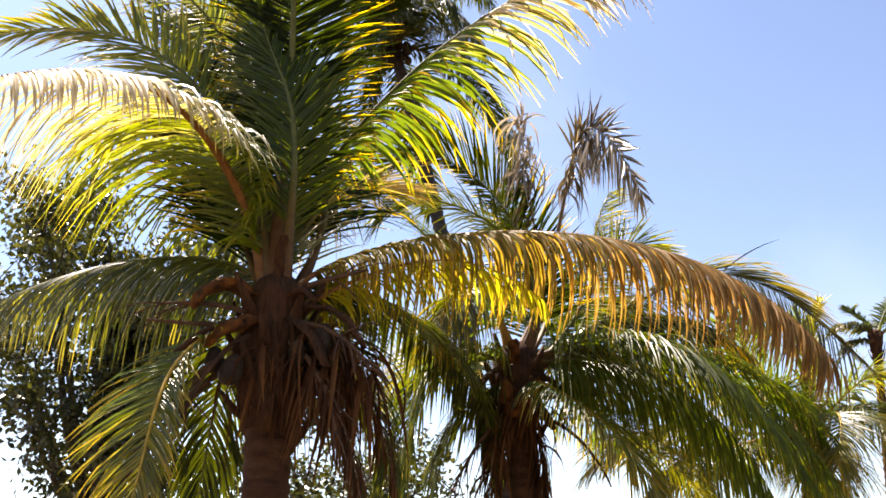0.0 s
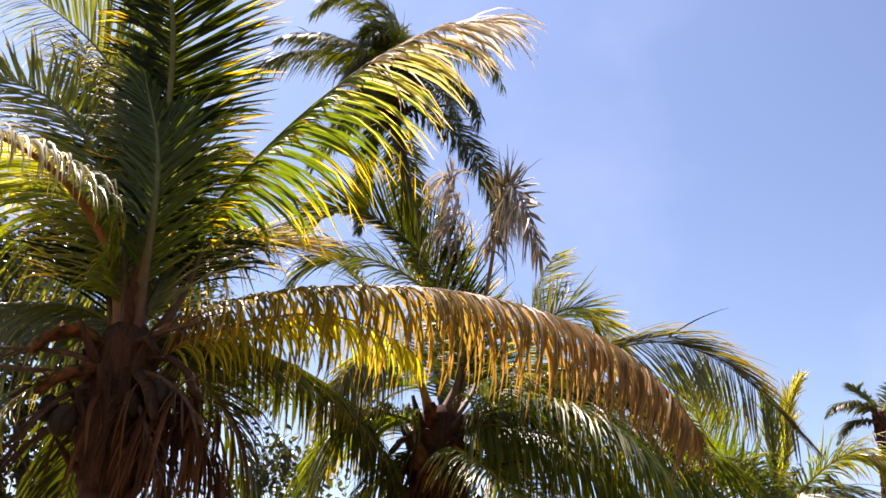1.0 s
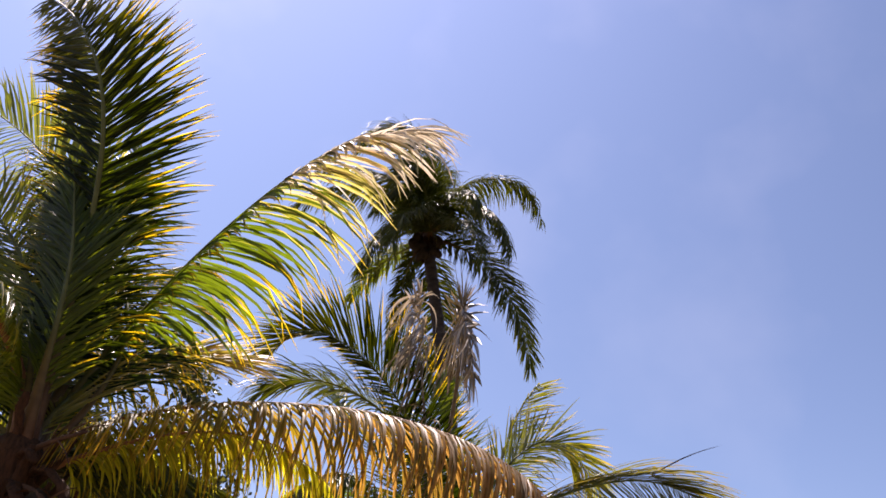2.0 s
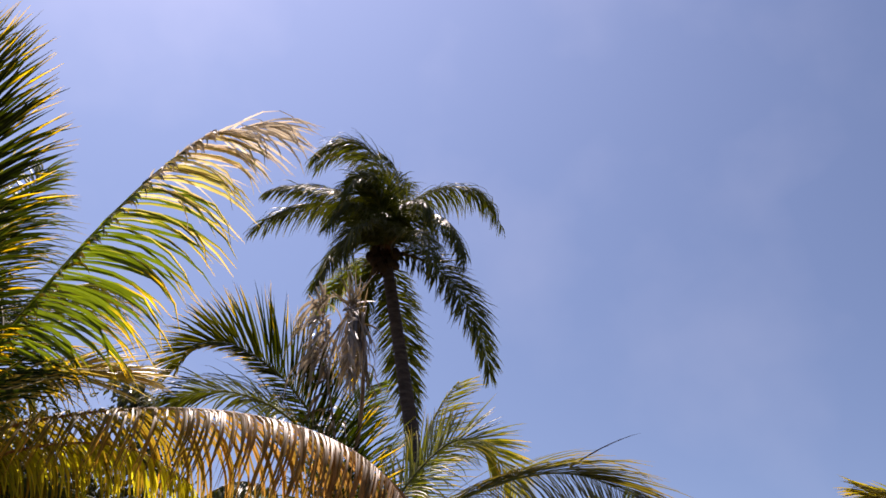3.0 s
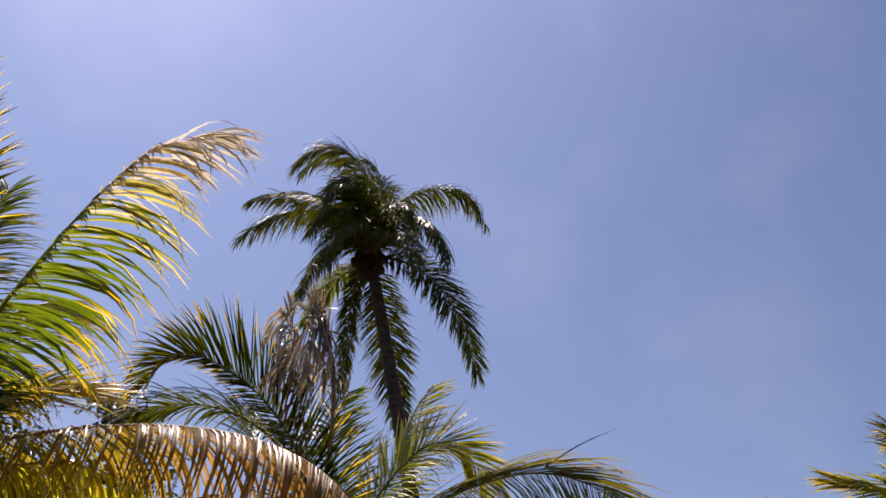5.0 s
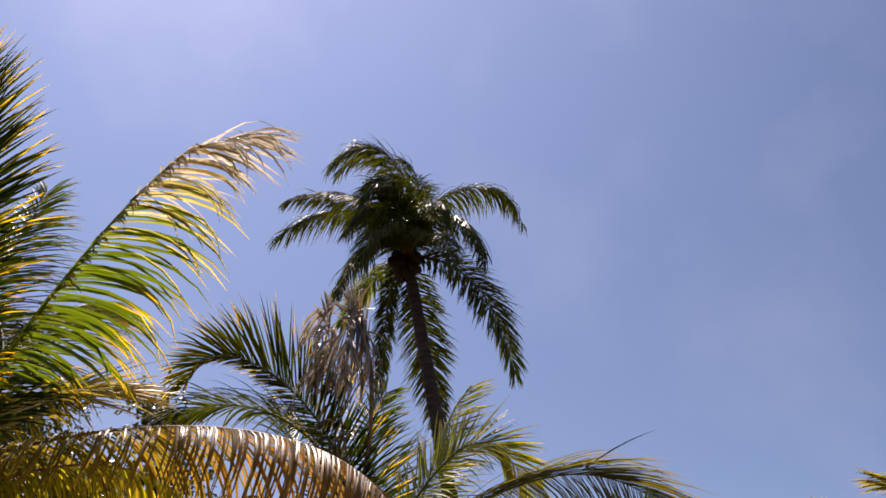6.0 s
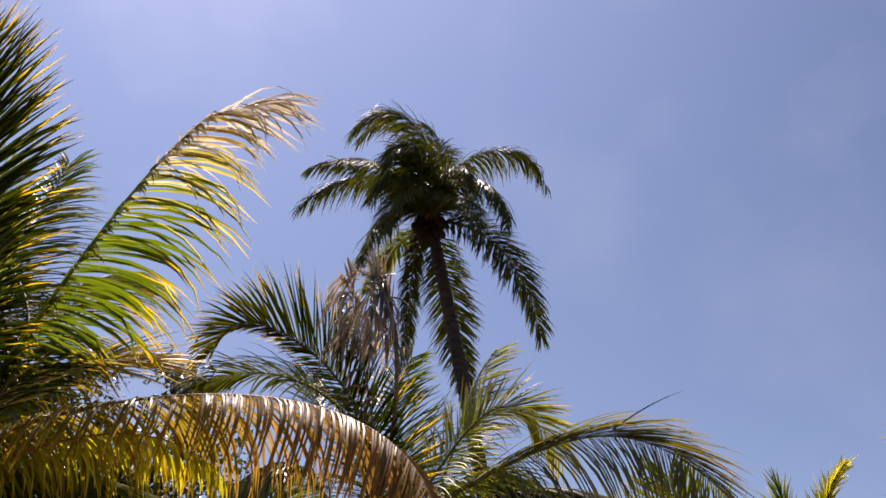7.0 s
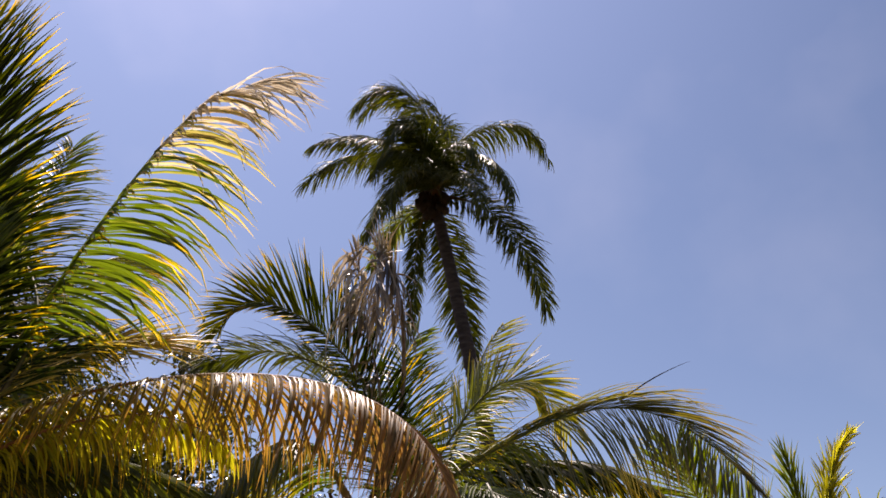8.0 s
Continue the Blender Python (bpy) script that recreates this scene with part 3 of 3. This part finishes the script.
frond(palm_middle, (0.42, 11.87, 3.65), (0.14, 12.58, 4.78), (-0.71, 13.00, 3.72), leaf='yellowing', length=1.0, droop=1.2, pairs=70)
frond(palm_middle, (1.59, 12.02, 4.52), (-0.33, 12.73, 5.49), (-0.56, 13.00, 6.14), leaf='fresh', length=.9, droop=.35, pairs=66)
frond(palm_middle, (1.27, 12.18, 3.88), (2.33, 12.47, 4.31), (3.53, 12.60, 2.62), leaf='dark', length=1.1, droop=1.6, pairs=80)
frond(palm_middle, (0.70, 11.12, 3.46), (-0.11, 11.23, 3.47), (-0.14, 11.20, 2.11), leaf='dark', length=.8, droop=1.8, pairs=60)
frond(palm_middle, (0.96, 11.12, 2.79), (1.10, 11.23, 2.98), (1.05, 11.20, 2.00), leaf='skirt', length=.5, droop=3.5, mess=.25, pairs=60, width=.03, girth=.02)
frond(palm_middle, (0.53, 10.93, 2.94), (0.47, 11.17, 2.88), (0.46, 11.10, 2.00), leaf='skirt', length=.5, droop=3.5, mess=.25, pairs=60, width=.03, girth=.02)
frond(palm_middle, (1.38, 10.92, 3.85), (2.67, 10.83, 3.83), (3.22, 10.60, 2.24), leaf='fresh', length=1.1, droop=1.8, pairs=80, lift=-25)
frond(palm_middle, (1.58, 11.38, 3.98), (3.25, 11.92, 4.37), (4.29, 12.00, 2.63), leaf='fresh', length=1.15, droop=1.7, pairs=84, lift=-25)
frond(palm_middle, (1.62, 11.50, 4.19), (2.46, 12.61, 5.04), (3.52, 12.40, 4.16), leaf='deep', length=1.0, droop=1.3, pairs=80, lift=-10, width=.06)
frond(palm_middle, (1.37, 11.36, 3.87), (1.75, 12.27, 5.42), (2.31, 12.30, 4.31), leaf='fresh', length=.9, droop=1.0, pairs=80, lift=-10, width=.05)
frond(palm_tall, (-0.86, 18.53, 11.84), (-0.98, 17.44, 12.90), (-1.39, 17.30, 11.90), leaf='dark', wind=.5, mess=.18, lift=-22, width=.044, tatter=.25, gaps=.1, length=.8, droop=1.1, pairs=85, spread=50, bare=.05)
frond(palm_tall, (-0.75, 18.29, 11.90), (0.02, 17.39, 12.25), (0.27, 17.30, 11.28), leaf='dark', wind=.5, mess=.18, lift=-22, width=.044, tatter=.25, gaps=.1, length=.75, droop=1.2, pairs=85, spread=50, bare=.05)
frond(palm_tall, (-0.81, 18.16, 11.67), (-1.41, 17.28, 12.28), (-1.56, 17.20, 11.19), leaf='dark', wind=.5, mess=.18, lift=-22, width=.044, tatter=.25, gaps=.1, length=.8, droop=1.2, pairs=85, spread=52, bare=.05)
frond(palm_tall, (-1.14, 18.96, 12.33), (-0.55, 19.27, 13.50), (-1.40, 19.40, 14.15), leaf='dark', wind=.5, mess=.18, lift=-22, width=.044, tatter=.25, gaps=.1, length=.7, droop=.9, pairs=80, spread=46, bare=.05)
frond(palm_tall, (-0.32, 18.64, 12.26), (-1.50, 18.31, 14.72), (-2.33, 17.90, 13.10), leaf='dark', wind=.5, mess=.16, lift=-22, width=.044, length=0.83, droop=.9, pairs=109, spread=50, tatter=.25, gaps=.1, bare=.05)
frond(palm_tall, (-0.72, 18.87, 12.22), (-1.67, 19.25, 15.11), (-2.80, 19.50, 14.04), leaf='dark', wind=.5, mess=.16, lift=-22, width=.044, length=0.76, droop=.9, pairs=92, spread=46, tatter=.25, gaps=.1, bare=.05)
frond(palm_tall, (-0.94, 18.44, 12.48), (-2.27, 17.97, 12.76), (-2.95, 17.60, 12.25), leaf='dark', wind=.5, mess=.16, lift=-22, width=.044, length=0.76, droop=1.3, pairs=109, spread=52, tatter=.25, gaps=.1, bare=.05)
frond(palm_tall, (-1.32, 18.89, 12.74), (-2.92, 19.32, 13.38), (-4.02, 19.50, 12.56), leaf='dark', wind=.5, mess=.16, lift=-22, width=.044, length=0.85, droop=1.3, pairs=114, spread=54, tatter=.25, gaps=.1, bare=.05)
frond(palm_tall, (-1.51, 18.24, 12.03), (-1.72, 17.65, 10.84), (-1.85, 17.70, 10.22), leaf='dark', wind=.5, mess=.16, lift=-22, width=.044, length=0.81, droop=1.1, pairs=92, spread=52, tatter=.25, gaps=.1, bare=.05)
frond(palm_tall, (-1.54, 19.31, 11.47), (-2.26, 19.97, 11.58), (-2.71, 20.20, 10.78), leaf='glossy', length=0.61, droop=.8, pairs=92, width=.05, spread=48, mess=.12, tatter=.25, gaps=.1, bare=.05)
frond(palm_tall, (-1.61, 19.26, 10.97), (-1.40, 19.43, 9.79), (-1.49, 19.20, 8.98), leaf='dark', length=.44, droop=.6, pairs=114, width=.042, face=(0.2, -1, 0), spread=46, mess=.12, tatter=.25, gaps=.1, bare=.05)
frond(palm_tall, (-0.69, 19.29, 10.41), (-0.47, 19.10, 9.19), (-0.23, 19.00, 8.08), leaf='dark', length=.76, droop=.5, pairs=130, width=.042, face=(0.2, -1, 0), spread=60, mess=.1, gaps=.08, bare=.05)
frond(palm_tall, (0.26, 18.58, 11.23), (1.08, 18.03, 9.87), (1.26, 18.20, 8.68), leaf='dark', length=0.76, droop=.7, pairs=138, width=.044, mess=.1, face=(0.4, -0.9, 0.3), spread=50, tatter=.25, gaps=.1, bare=.05)
frond(palm_tall, (-1.22, 18.72, 12.57), (0.76, 19.37, 14.05), (1.13, 19.50, 12.37), leaf='dark', wind=.5, mess=.16, lift=-22, width=.044, length=0.76, droop=1.6, pairs=103, spread=56, tatter=.25, gaps=.1, bare=.05)
frond(palm_tall, (-0.46, 18.45, 12.64), (0.81, 17.86, 11.65), (0.76, 17.90, 10.67), leaf='dark', wind=.5, mess=.16, lift=-22, width=.044, length=0.73, droop=1.5, pairs=97, spread=54, tatter=.25, gaps=.1, bare=.05)
frond(palm_tall, (-0.96, 18.99, 12.22), (-1.16, 19.12, 13.33), (-0.86, 19.90, 13.70), leaf='dark', wind=.5, mess=.16, lift=-22, width=.044, length=0.73, droop=.9, pairs=80, spread=46, tatter=.25, gaps=.1, bare=.05)
frond(palm_tall, (-0.97, 18.49, 11.85), (-0.77, 18.10, 12.87), (-1.34, 17.60, 12.49), leaf='dark', wind=.5, mess=.16, lift=-22, width=.044, length=0.73, droop=1.0, pairs=92, spread=48, tatter=.25, gaps=.1, bare=.05)
frond(palm_tall, (-0.63, 18.05, 11.60), (-1.08, 16.87, 11.39), (-1.17, 17.00, 10.39), leaf='dark', length=0.85, droop=1.2, pairs=92, width=.044, mess=.12, tatter=.25, gaps=.1, bare=.05)
frond(palm_tall, (-0.57, 18.03, 11.55), (0.32, 17.16, 11.17), (0.42, 17.10, 10.19), leaf='dark', length=0.76, droop=1.4, pairs=86, width=.044, mess=.12, tatter=.25, gaps=.1, bare=.05)
frond(palm_edge, (6.43, 10.00, 4.19), (6.10, 10.00, 4.01), (5.64, 10.00, 4.18), leaf='yellowing', length=0.60, droop=.4, pairs=66)
frond(palm_edge, (6.30, 9.65, 3.82), (6.01, 9.51, 3.90), (5.53, 9.26, 3.71), leaf='dark', length=0.60, droop=.6, pairs=66)
frond(palm_edge, (6.54, 10.24, 4.01), (6.43, 10.72, 4.80), (6.29, 10.74, 4.75), leaf='yellowing', length=0.52, droop=.4, pairs=60)
frond(palm_edge, (6.73, 10.30, 4.07), (6.93, 10.59, 4.81), (7.56, 10.89, 4.89), leaf='fresh', length=0.68, droop=.5, pairs=60)
frond(palm_edge, (7.00, 10.30, 3.93), (7.44, 10.04, 4.16), (7.59, 10.22, 3.39), leaf='fresh', length=0.68, droop=.9, pairs=60)
frond(palm_edge, (6.30, 9.87, 3.31), (5.82, 9.65, 3.46), (5.60, 9.63, 2.83), leaf='fresh', length=0.68, droop=1.0, pairs=60)
frond(palm_low, (5.13, 14.66, 4.20), (5.07, 14.89, 5.00), (5.52, 15.30, 5.47), leaf='bright', length=.5, droop=.06, pairs=90, face=(0, 1, 0.2), spread=12, mess=.16, wind=0, width=.034)
frond(palm_low, (4.86, 14.34, 4.03), (4.80, 14.00, 4.42), (4.68, 13.90, 4.92), leaf='fresh', length=.5, droop=.15, pairs=44, face=(0, 1, 0.2), spread=18, mess=.16, width=.03)
frond(palm_low, (5.15, 14.12, 3.66), (5.71, 14.03, 4.65), (6.02, 13.80, 3.87), leaf='yellowing', length=1.0, droop=1.2, pairs=70)
frond(palm_low, (4.55, 13.98, 3.72), (4.15, 13.47, 4.28), (3.71, 13.40, 3.55), leaf='yellowing', length=1.0, droop=1.2, pairs=70)
frond(palm_low, (4.72, 15.08, 4.01), (4.44, 15.37, 4.85), (3.74, 15.80, 4.47), leaf='fresh', length=1.0, droop=.9, pairs=70)
frond(palm_low, (5.15, 13.62, 3.72), (5.37, 13.33, 3.87), (5.55, 13.20, 2.95), leaf='yellowing', length=1.0, droop=1.3, pairs=70)
frond(palm_low, (1.70, 14.22, 2.59), (3.04, 14.23, 3.92), (1.93, 14.10, 2.95), leaf='yellowing', length=1.0, droop=1.2, pairs=70)
frond(palm_low, (4.15, 14.12, 4.21), (3.74, 13.28, 3.95), (3.60, 12.90, 4.79), leaf='fresh', length=.9, droop=.2, pairs=70, face=(0, 1, 0.2))
frond(palm_low, (5.02, 13.53, 3.69), (4.74, 12.72, 3.59), (4.52, 12.50, 2.84), leaf='yellowing', length=1.0, droop=1.2, pairs=70)
frond(palm_low, (3.57, 14.15, 2.97), (3.12, 13.95, 3.53), (2.45, 13.90, 2.44), leaf='yellowing', length=1.1, droop=1.5, pairs=70, lift=-15)
frond(palm_low, (3.80, 13.98, 3.07), (3.64, 13.47, 3.56), (3.12, 13.40, 2.41), leaf='fresh', length=1.1, droop=1.5, pairs=70, lift=-15)
frond(palm_low, (4.71, 13.98, 2.87), (4.78, 13.47, 3.61), (4.77, 13.40, 2.48), leaf='yellowing', length=1.1, droop=1.5, pairs=70, lift=-15)
frond(palm_low, (3.89, 15.08, 3.31), (3.50, 15.37, 4.15), (2.50, 15.80, 3.36), leaf='yellowing', length=1.1, droop=1.2, pairs=70, lift=-5)
frond(palm_far, (7.58, 18.93, 5.96), (7.15, 18.86, 6.08), (6.90, 18.80, 5.79), leaf='dark', length=0.41, droop=1.5, pairs=56, width=.045)
frond(palm_far, (7.66, 19.09, 6.16), (7.45, 19.23, 6.18), (7.50, 19.27, 6.31), leaf='fresh', length=0.38, droop=.5, pairs=56, width=.045)
frond(palm_far, (7.52, 18.93, 5.64), (7.30, 18.86, 5.82), (7.01, 18.80, 5.32), leaf='dark', length=0.38, droop=1.5, pairs=56, width=.045)
frond(palm_far, (8.02, 19.00, 5.92), (8.28, 19.00, 6.23), (8.62, 19.00, 5.79), leaf='fresh', length=0.41, droop=1.0, pairs=50, width=.045)
frond(palm_far, (7.86, 18.94, 5.91), (8.09, 19.09, 6.54), (8.39, 19.14, 6.46), leaf='fresh', length=0.38, droop=.5, pairs=50, width=.045)

# a small palm far behind
palm_distant = palm("coconut_palm", "small coconut palm far behind the others", (-3.88, 62.00, 7.74), (-4.18, 62.00, 0))
trunk(palm_distant, (-4.18, 62.00, -0.1), (-3.88, 62.00, 7.74), 0.18, 0.13, (0.2, 0, 0))
for k in range(11):
    turn, rise = k * 2.4, 0.9 - 0.13 * k
    out = np.array((math.cos(turn), math.sin(turn), 0.0))
    heart = HUB[palm_distant.name]
    ends = [tuple(heart + out * r + np.array((0, 0, z))) for r, z in ((0.7, rise), (1.7, rise + 0.1), (2.3, rise - 0.9))]
    frond(palm_distant, *ends, leaf="dark", length=0.8, droop=1.0, pairs=24, width=0.08)


def boot(tree, mid, end, width=0.10, seed=1, husk=None):
    """The broad curved stub of a cut frond."""
    rng = np.random.default_rng(seed)
    foot, hub = FOOT[tree.name], HUB[tree.name]
    a, m, e = hub - foot + (np.array(mid) - hub) * 0.15, np.array(mid) - foot, np.array(end) - foot
    line = [(1 - u) ** 2 * a + 2 * u * (1 - u) * m + u * u * e + rng.normal(0, 0.006, 3) for u in np.linspace(0, 1, 12)]
    wide = [width * (0.75 + 0.5 * math.sin(2.6 * u)) * (1.0 if u < 0.93 else 0.72) for u in np.linspace(0, 1, 12)]
    v, f, uv = tube(line, wide, 10, 0.42)
    v = [q + rng.normal(0, 0.10 * width, 3) for q in v]
    part("frond_stub", mesh_of("frond_stub", v, f, husk or HUSK, uv), tree, "dark cut stub of an old frond")


for k, (m, e, w) in enumerate((
        ((-1.60, 7.55, 3.85), (-1.79, 7.50, 3.46), 0.085), ((-1.55, 7.50, 3.42), (-1.90, 7.48, 3.12), 0.075),
        ((-1.45, 7.45, 3.40), (-1.68, 7.42, 3.16), 0.080), ((-1.05, 7.55, 3.70), (-0.92, 7.50, 3.50), 0.065),
        ((-0.75, 7.50, 3.60), (-0.55, 7.45, 3.15), 0.070), ((-0.95, 7.40, 3.40), (-0.80, 7.35, 3.00), 0.070),
        ((-1.22, 7.62, 3.85), (-1.16, 7.55, 4.02), 0.05))):
    boot(palm_near, m, e, w if k in (0, 2) else w * 0.6, k, None if k in (0, 2) else FIBRE)
for k, (m, e, w) in enumerate((((1.05, 11.0, 3.65), (1.25, 10.95, 3.40), 0.06), ((0.50, 11.0, 3.70), (0.35, 10.95, 3.45), 0.06),
                               ((0.75, 10.98, 3.75), (0.72, 10.92, 3.95), 0.07), ((0.95, 10.98, 3.35), (1.12, 10.92, 3.05), 0.06))):
    boot(palm_middle, m, e, w * 0.8, 20 + k, None if k == 2 else FIBRE)


def stray_leaflet(tree, low, high, width=0.016):
    """A single dry leaflet that sticks out of its frond."""
    foot = FOOT[tree.name]
    a, b = np.array(low) - foot, np.array(high) - foot
    rng = np.random.default_rng(77)
    v, f, uv = blade(rng, a, b - a, np.array((-0.8, 0.0, 0.6)), float(np.linalg.norm(b - a)), width, 0.25, 0.0, 0.9, 8)
    part("stray_leaflet", mesh_of("stray_leaflet", v, f, SPIKE, uv), tree, "dry leaflet sticking up")


stray_leaflet(palm_middle, (3.17, 11.75, 4.93), (3.80, 11.86, 5.50))

def strands(tree, low, high, many, size, seed, leaf="dead", scatter=0.015, label="pale dry leaflets hanging limp", fall=(6.0, 11.0), lean=(0.0, 0.0)):
    """Dry papery leaflets that hang limp from a dead frond's stalk, some of them curled."""
    rng = np.random.default_rng(seed)
    foot = FOOT[tree.name]
    a, b = np.array(low) - foot, np.array(high) - foot
    made = []
    for k in range(many):
        q = a + (b - a) * rng.random() + rng.normal(0, scatter, 3)
        turn = rng.uniform(0, 6.28)
        out = np.array((math.cos(turn) + lean[0], math.sin(turn) + lean[1], rng.uniform(-0.5, 0.5)))
        made.append(blade(rng, q, out, np.array((-math.sin(turn), math.cos(turn), rng.uniform(-0.4, 0.4))), size * rng.uniform(0.45, 1.15),
                          rng.uniform(0.02, 0.045), rng.uniform(*fall), rng.uniform(-0.3, 0.6), 0.2, 9, 0.15))
    v, f, uv = joined(made)
    part("dry_foliage", mesh_of("dry_foliage", v, f, LEAF[leaf], uv, creased=True), tree, label, "stuff")


strands(palm_middle, (0.91, 10.82, 5.64), (0.84, 10.62, 6.31), 70, 0.52, 31, fall=(1.4, 6.0), scatter=.07, lean=(-0.7, -0.4))
strands(palm_middle, (0.99, 11.00, 5.06), (0.88, 10.75, 5.86), 36, 0.5, 37, 'ashen', fall=(1.5, 5.0), scatter=.04, lean=(-0.5, -0.3))
strands(palm_middle, (1.30, 10.75, 5.52), (1.44, 9.82, 5.85), 50, 0.45, 32, 'ashen', fall=(2.0, 8.0), scatter=.03)
strands(palm_near, (-1.40, 7.65, 3.15), (-0.95, 7.65, 3.20), 90, 0.7, 33, "skirt", 0.10, "dark brown fibres hanging from the palm heart")
strands(palm_near, (-0.95, 7.60, 3.25), (-0.60, 7.60, 3.05), 90, 0.9, 34, "skirt", 0.08, "dark brown fibres hanging from the palm heart")
strands(palm_middle, (0.60, 11.1, 3.35), (0.95, 11.1, 3.35), 120, 0.7, 36, "skirt", 0.09, "dark brown fibres hanging from the palm heart")

# old fruit and flower stalks of the near palm
flower_stalk(palm_near, (-1.0, -0.45, 0.35), 0.75, 6, 0.5, 1, (-0.05, -0.1, 0.0))
flower_stalk(palm_near, (-1.0, -0.35, 0.05), 0.85, 0, 0.1, 2, (-0.05, -0.1, -0.08))
flower_stalk(palm_near, (0.9, -0.4, 0.35), 0.75, 4, 0.2, 3, (0.05, -0.1, 0.15))
flower_stalk(palm_near, (0.9, -0.5, 0.1), 0.9, 14, 1.2, 4, (0.08, -0.1, -0.05))
flower_stalk(palm_near, (-0.6, -0.6, -0.2), 0.9, 14, 1.4, 5, (-0.08, -0.1, -0.1))
flower_stalk(palm_near, (0.6, -0.7, -0.1), 1.0, 12, 1.6, 6, (0.05, -0.12, -0.15))
flower_stalk(palm_near, (-0.9, -0.2, -0.4), 1.1, 12, 0.9, 7, (-0.08, -0.05, -0.2))
flower_stalk(palm_middle, (1.0, -0.3, -0.1), 0.95, 8, -0.2, 8, (0.1, -0.1, -0.3))
flower_stalk(palm_middle, (0.8, -0.3, 0.1), 1.2, 3, 1.8, 9, (0.1, -0.1, -0.5))
flower_stalk(palm_middle, (-0.7, -0.4, -0.5), 1.0, 16, 0.8, 10, (-0.1, -0.1, -0.5))
flower_stalk(palm_middle, (1.0, -0.2, 0.5), 0.7, 5, 0.1, 11, (0.1, -0.1, -0.1))

nuts(palm_near, [(-1.62, 7.52, 3.08), (-1.02, 7.48, 3.12), (-0.86, 7.55, 3.22), (-1.48, 7.46, 3.00)], 0.085, HUSK_DARK)
nuts(palm_middle, [(0.62, 11.05, 3.45), (0.95, 11.08, 3.50), (0.72, 11.02, 3.28)], 0.10)
nuts(palm_tall, [(-1.12, 18.62, 11.39), (-1.07, 18.62, 11.19), (-0.98, 18.62, 11.25), (-1.02, 18.62, 11.00), (-0.93, 18.62, 11.06), (-0.69, 18.62, 11.31), (-0.67, 18.62, 11.07), (-0.76, 18.62, 11.15), (-1.17, 18.62, 11.26)], 0.09, HUSK_DARK)


# ---- broad-leaved tree ----
def broad_tree(name, label, foot, top, spread, leaves, seed):
    rng = np.random.default_rng(seed)
    tree = tagged(new(name), label, "tree")
    tree.location = foot
    top = np.array(top) - np.array(foot)
    stem = [top * s * 0.55 + np.array((0.15 * math.sin(4 * s), 0, 0)) for s in np.linspace(0, 1, 10)]
    v, f, uv = tube(stem, list(np.linspace(0.24, 0.15, 10)), 12)
    part("trunk", mesh_of("trunk", v, f, WOOD, uv), tree)
    ends = []
    for k in range(22):
        q = stem[5 + k % 5]
        goal = top + np.array((rng.normal(0, 1) * spread[0], rng.normal(0, 1) * spread[1], rng.normal(0, 1) * spread[2])) * 0.62
        mid = (q + goal) / 2 + rng.normal(0, 0.25, 3)
        pts = [cubic(q, mid, mid, goal, s) for s in np.linspace(0, 1, 8)]
        v, f, uv = tube(pts, list(np.linspace(0.07, 0.012, 8)), 6)
        part("limb", mesh_of("limb", v, f, WOOD, uv), tree)
        ends += pts[4:]
        for j in range(5):
            e = goal + rng.normal(0, 0.38, 3)
            ends.append(e)
            v2, f2, uv2 = tube([goal, (goal + e) / 2 + rng.normal(0, 0.05, 3), e], [0.012, 0.008, 0.004], 5)
            part("twig", mesh_of("twig", v2, f2, WOOD, uv2), tree)
    verts, faces, uvs = [], [], []
    for k in range(leaves):
        e = ends[rng.integers(len(ends))] + rng.normal(0, 0.17, 3)
        d, w = unit(rng.normal(0, 1, 3) + np.array((0, 0, -0.4))), rng.normal(0, 1, 3)
        w = unit(w - d * w.dot(d))
        h = np.cross(d, w)
        s = rng.uniform(0.07, 0.15)
        m = len(verts)
        verts += [e, e + d * s * 0.45 + w * s * 0.27 + h * s * 0.08, e + d * s * 0.5, e + d * s * 0.45 - w * s * 0.27 + h * s * 0.08, e + d * s]
        uvs += [(0, 0), (0.5, 0.5), (0.5, 0.5), (0.5, 0.5), (1, 1)]
        faces += [(m, m + 1, m + 2), (m, m + 2, m + 3), (m + 1, m + 4, m + 2), (m + 2, m + 4, m + 3)]
    part("crown", mesh_of("crown", verts, faces, LEAF["broad"], uvs), tree, "small dark glossy leaves with gaps of sky", "stuff")
    return tree


broad_tree("broadleaf_tree", "dark broad-leaved tree with small leaves behind the palms", (-4.9, 15.5, 0), (-4.9, 15.2, 5.1), (2.0, 1.3, 1.8), 30000, 21)
broad_tree("broadleaf_tree", "dark broad-leaved tree showing between the palm trunks", (-1.6, 17.2, 0), (-1.6, 17.0, 2.9), (1.7, 1.0, 0.8), 6000, 33)
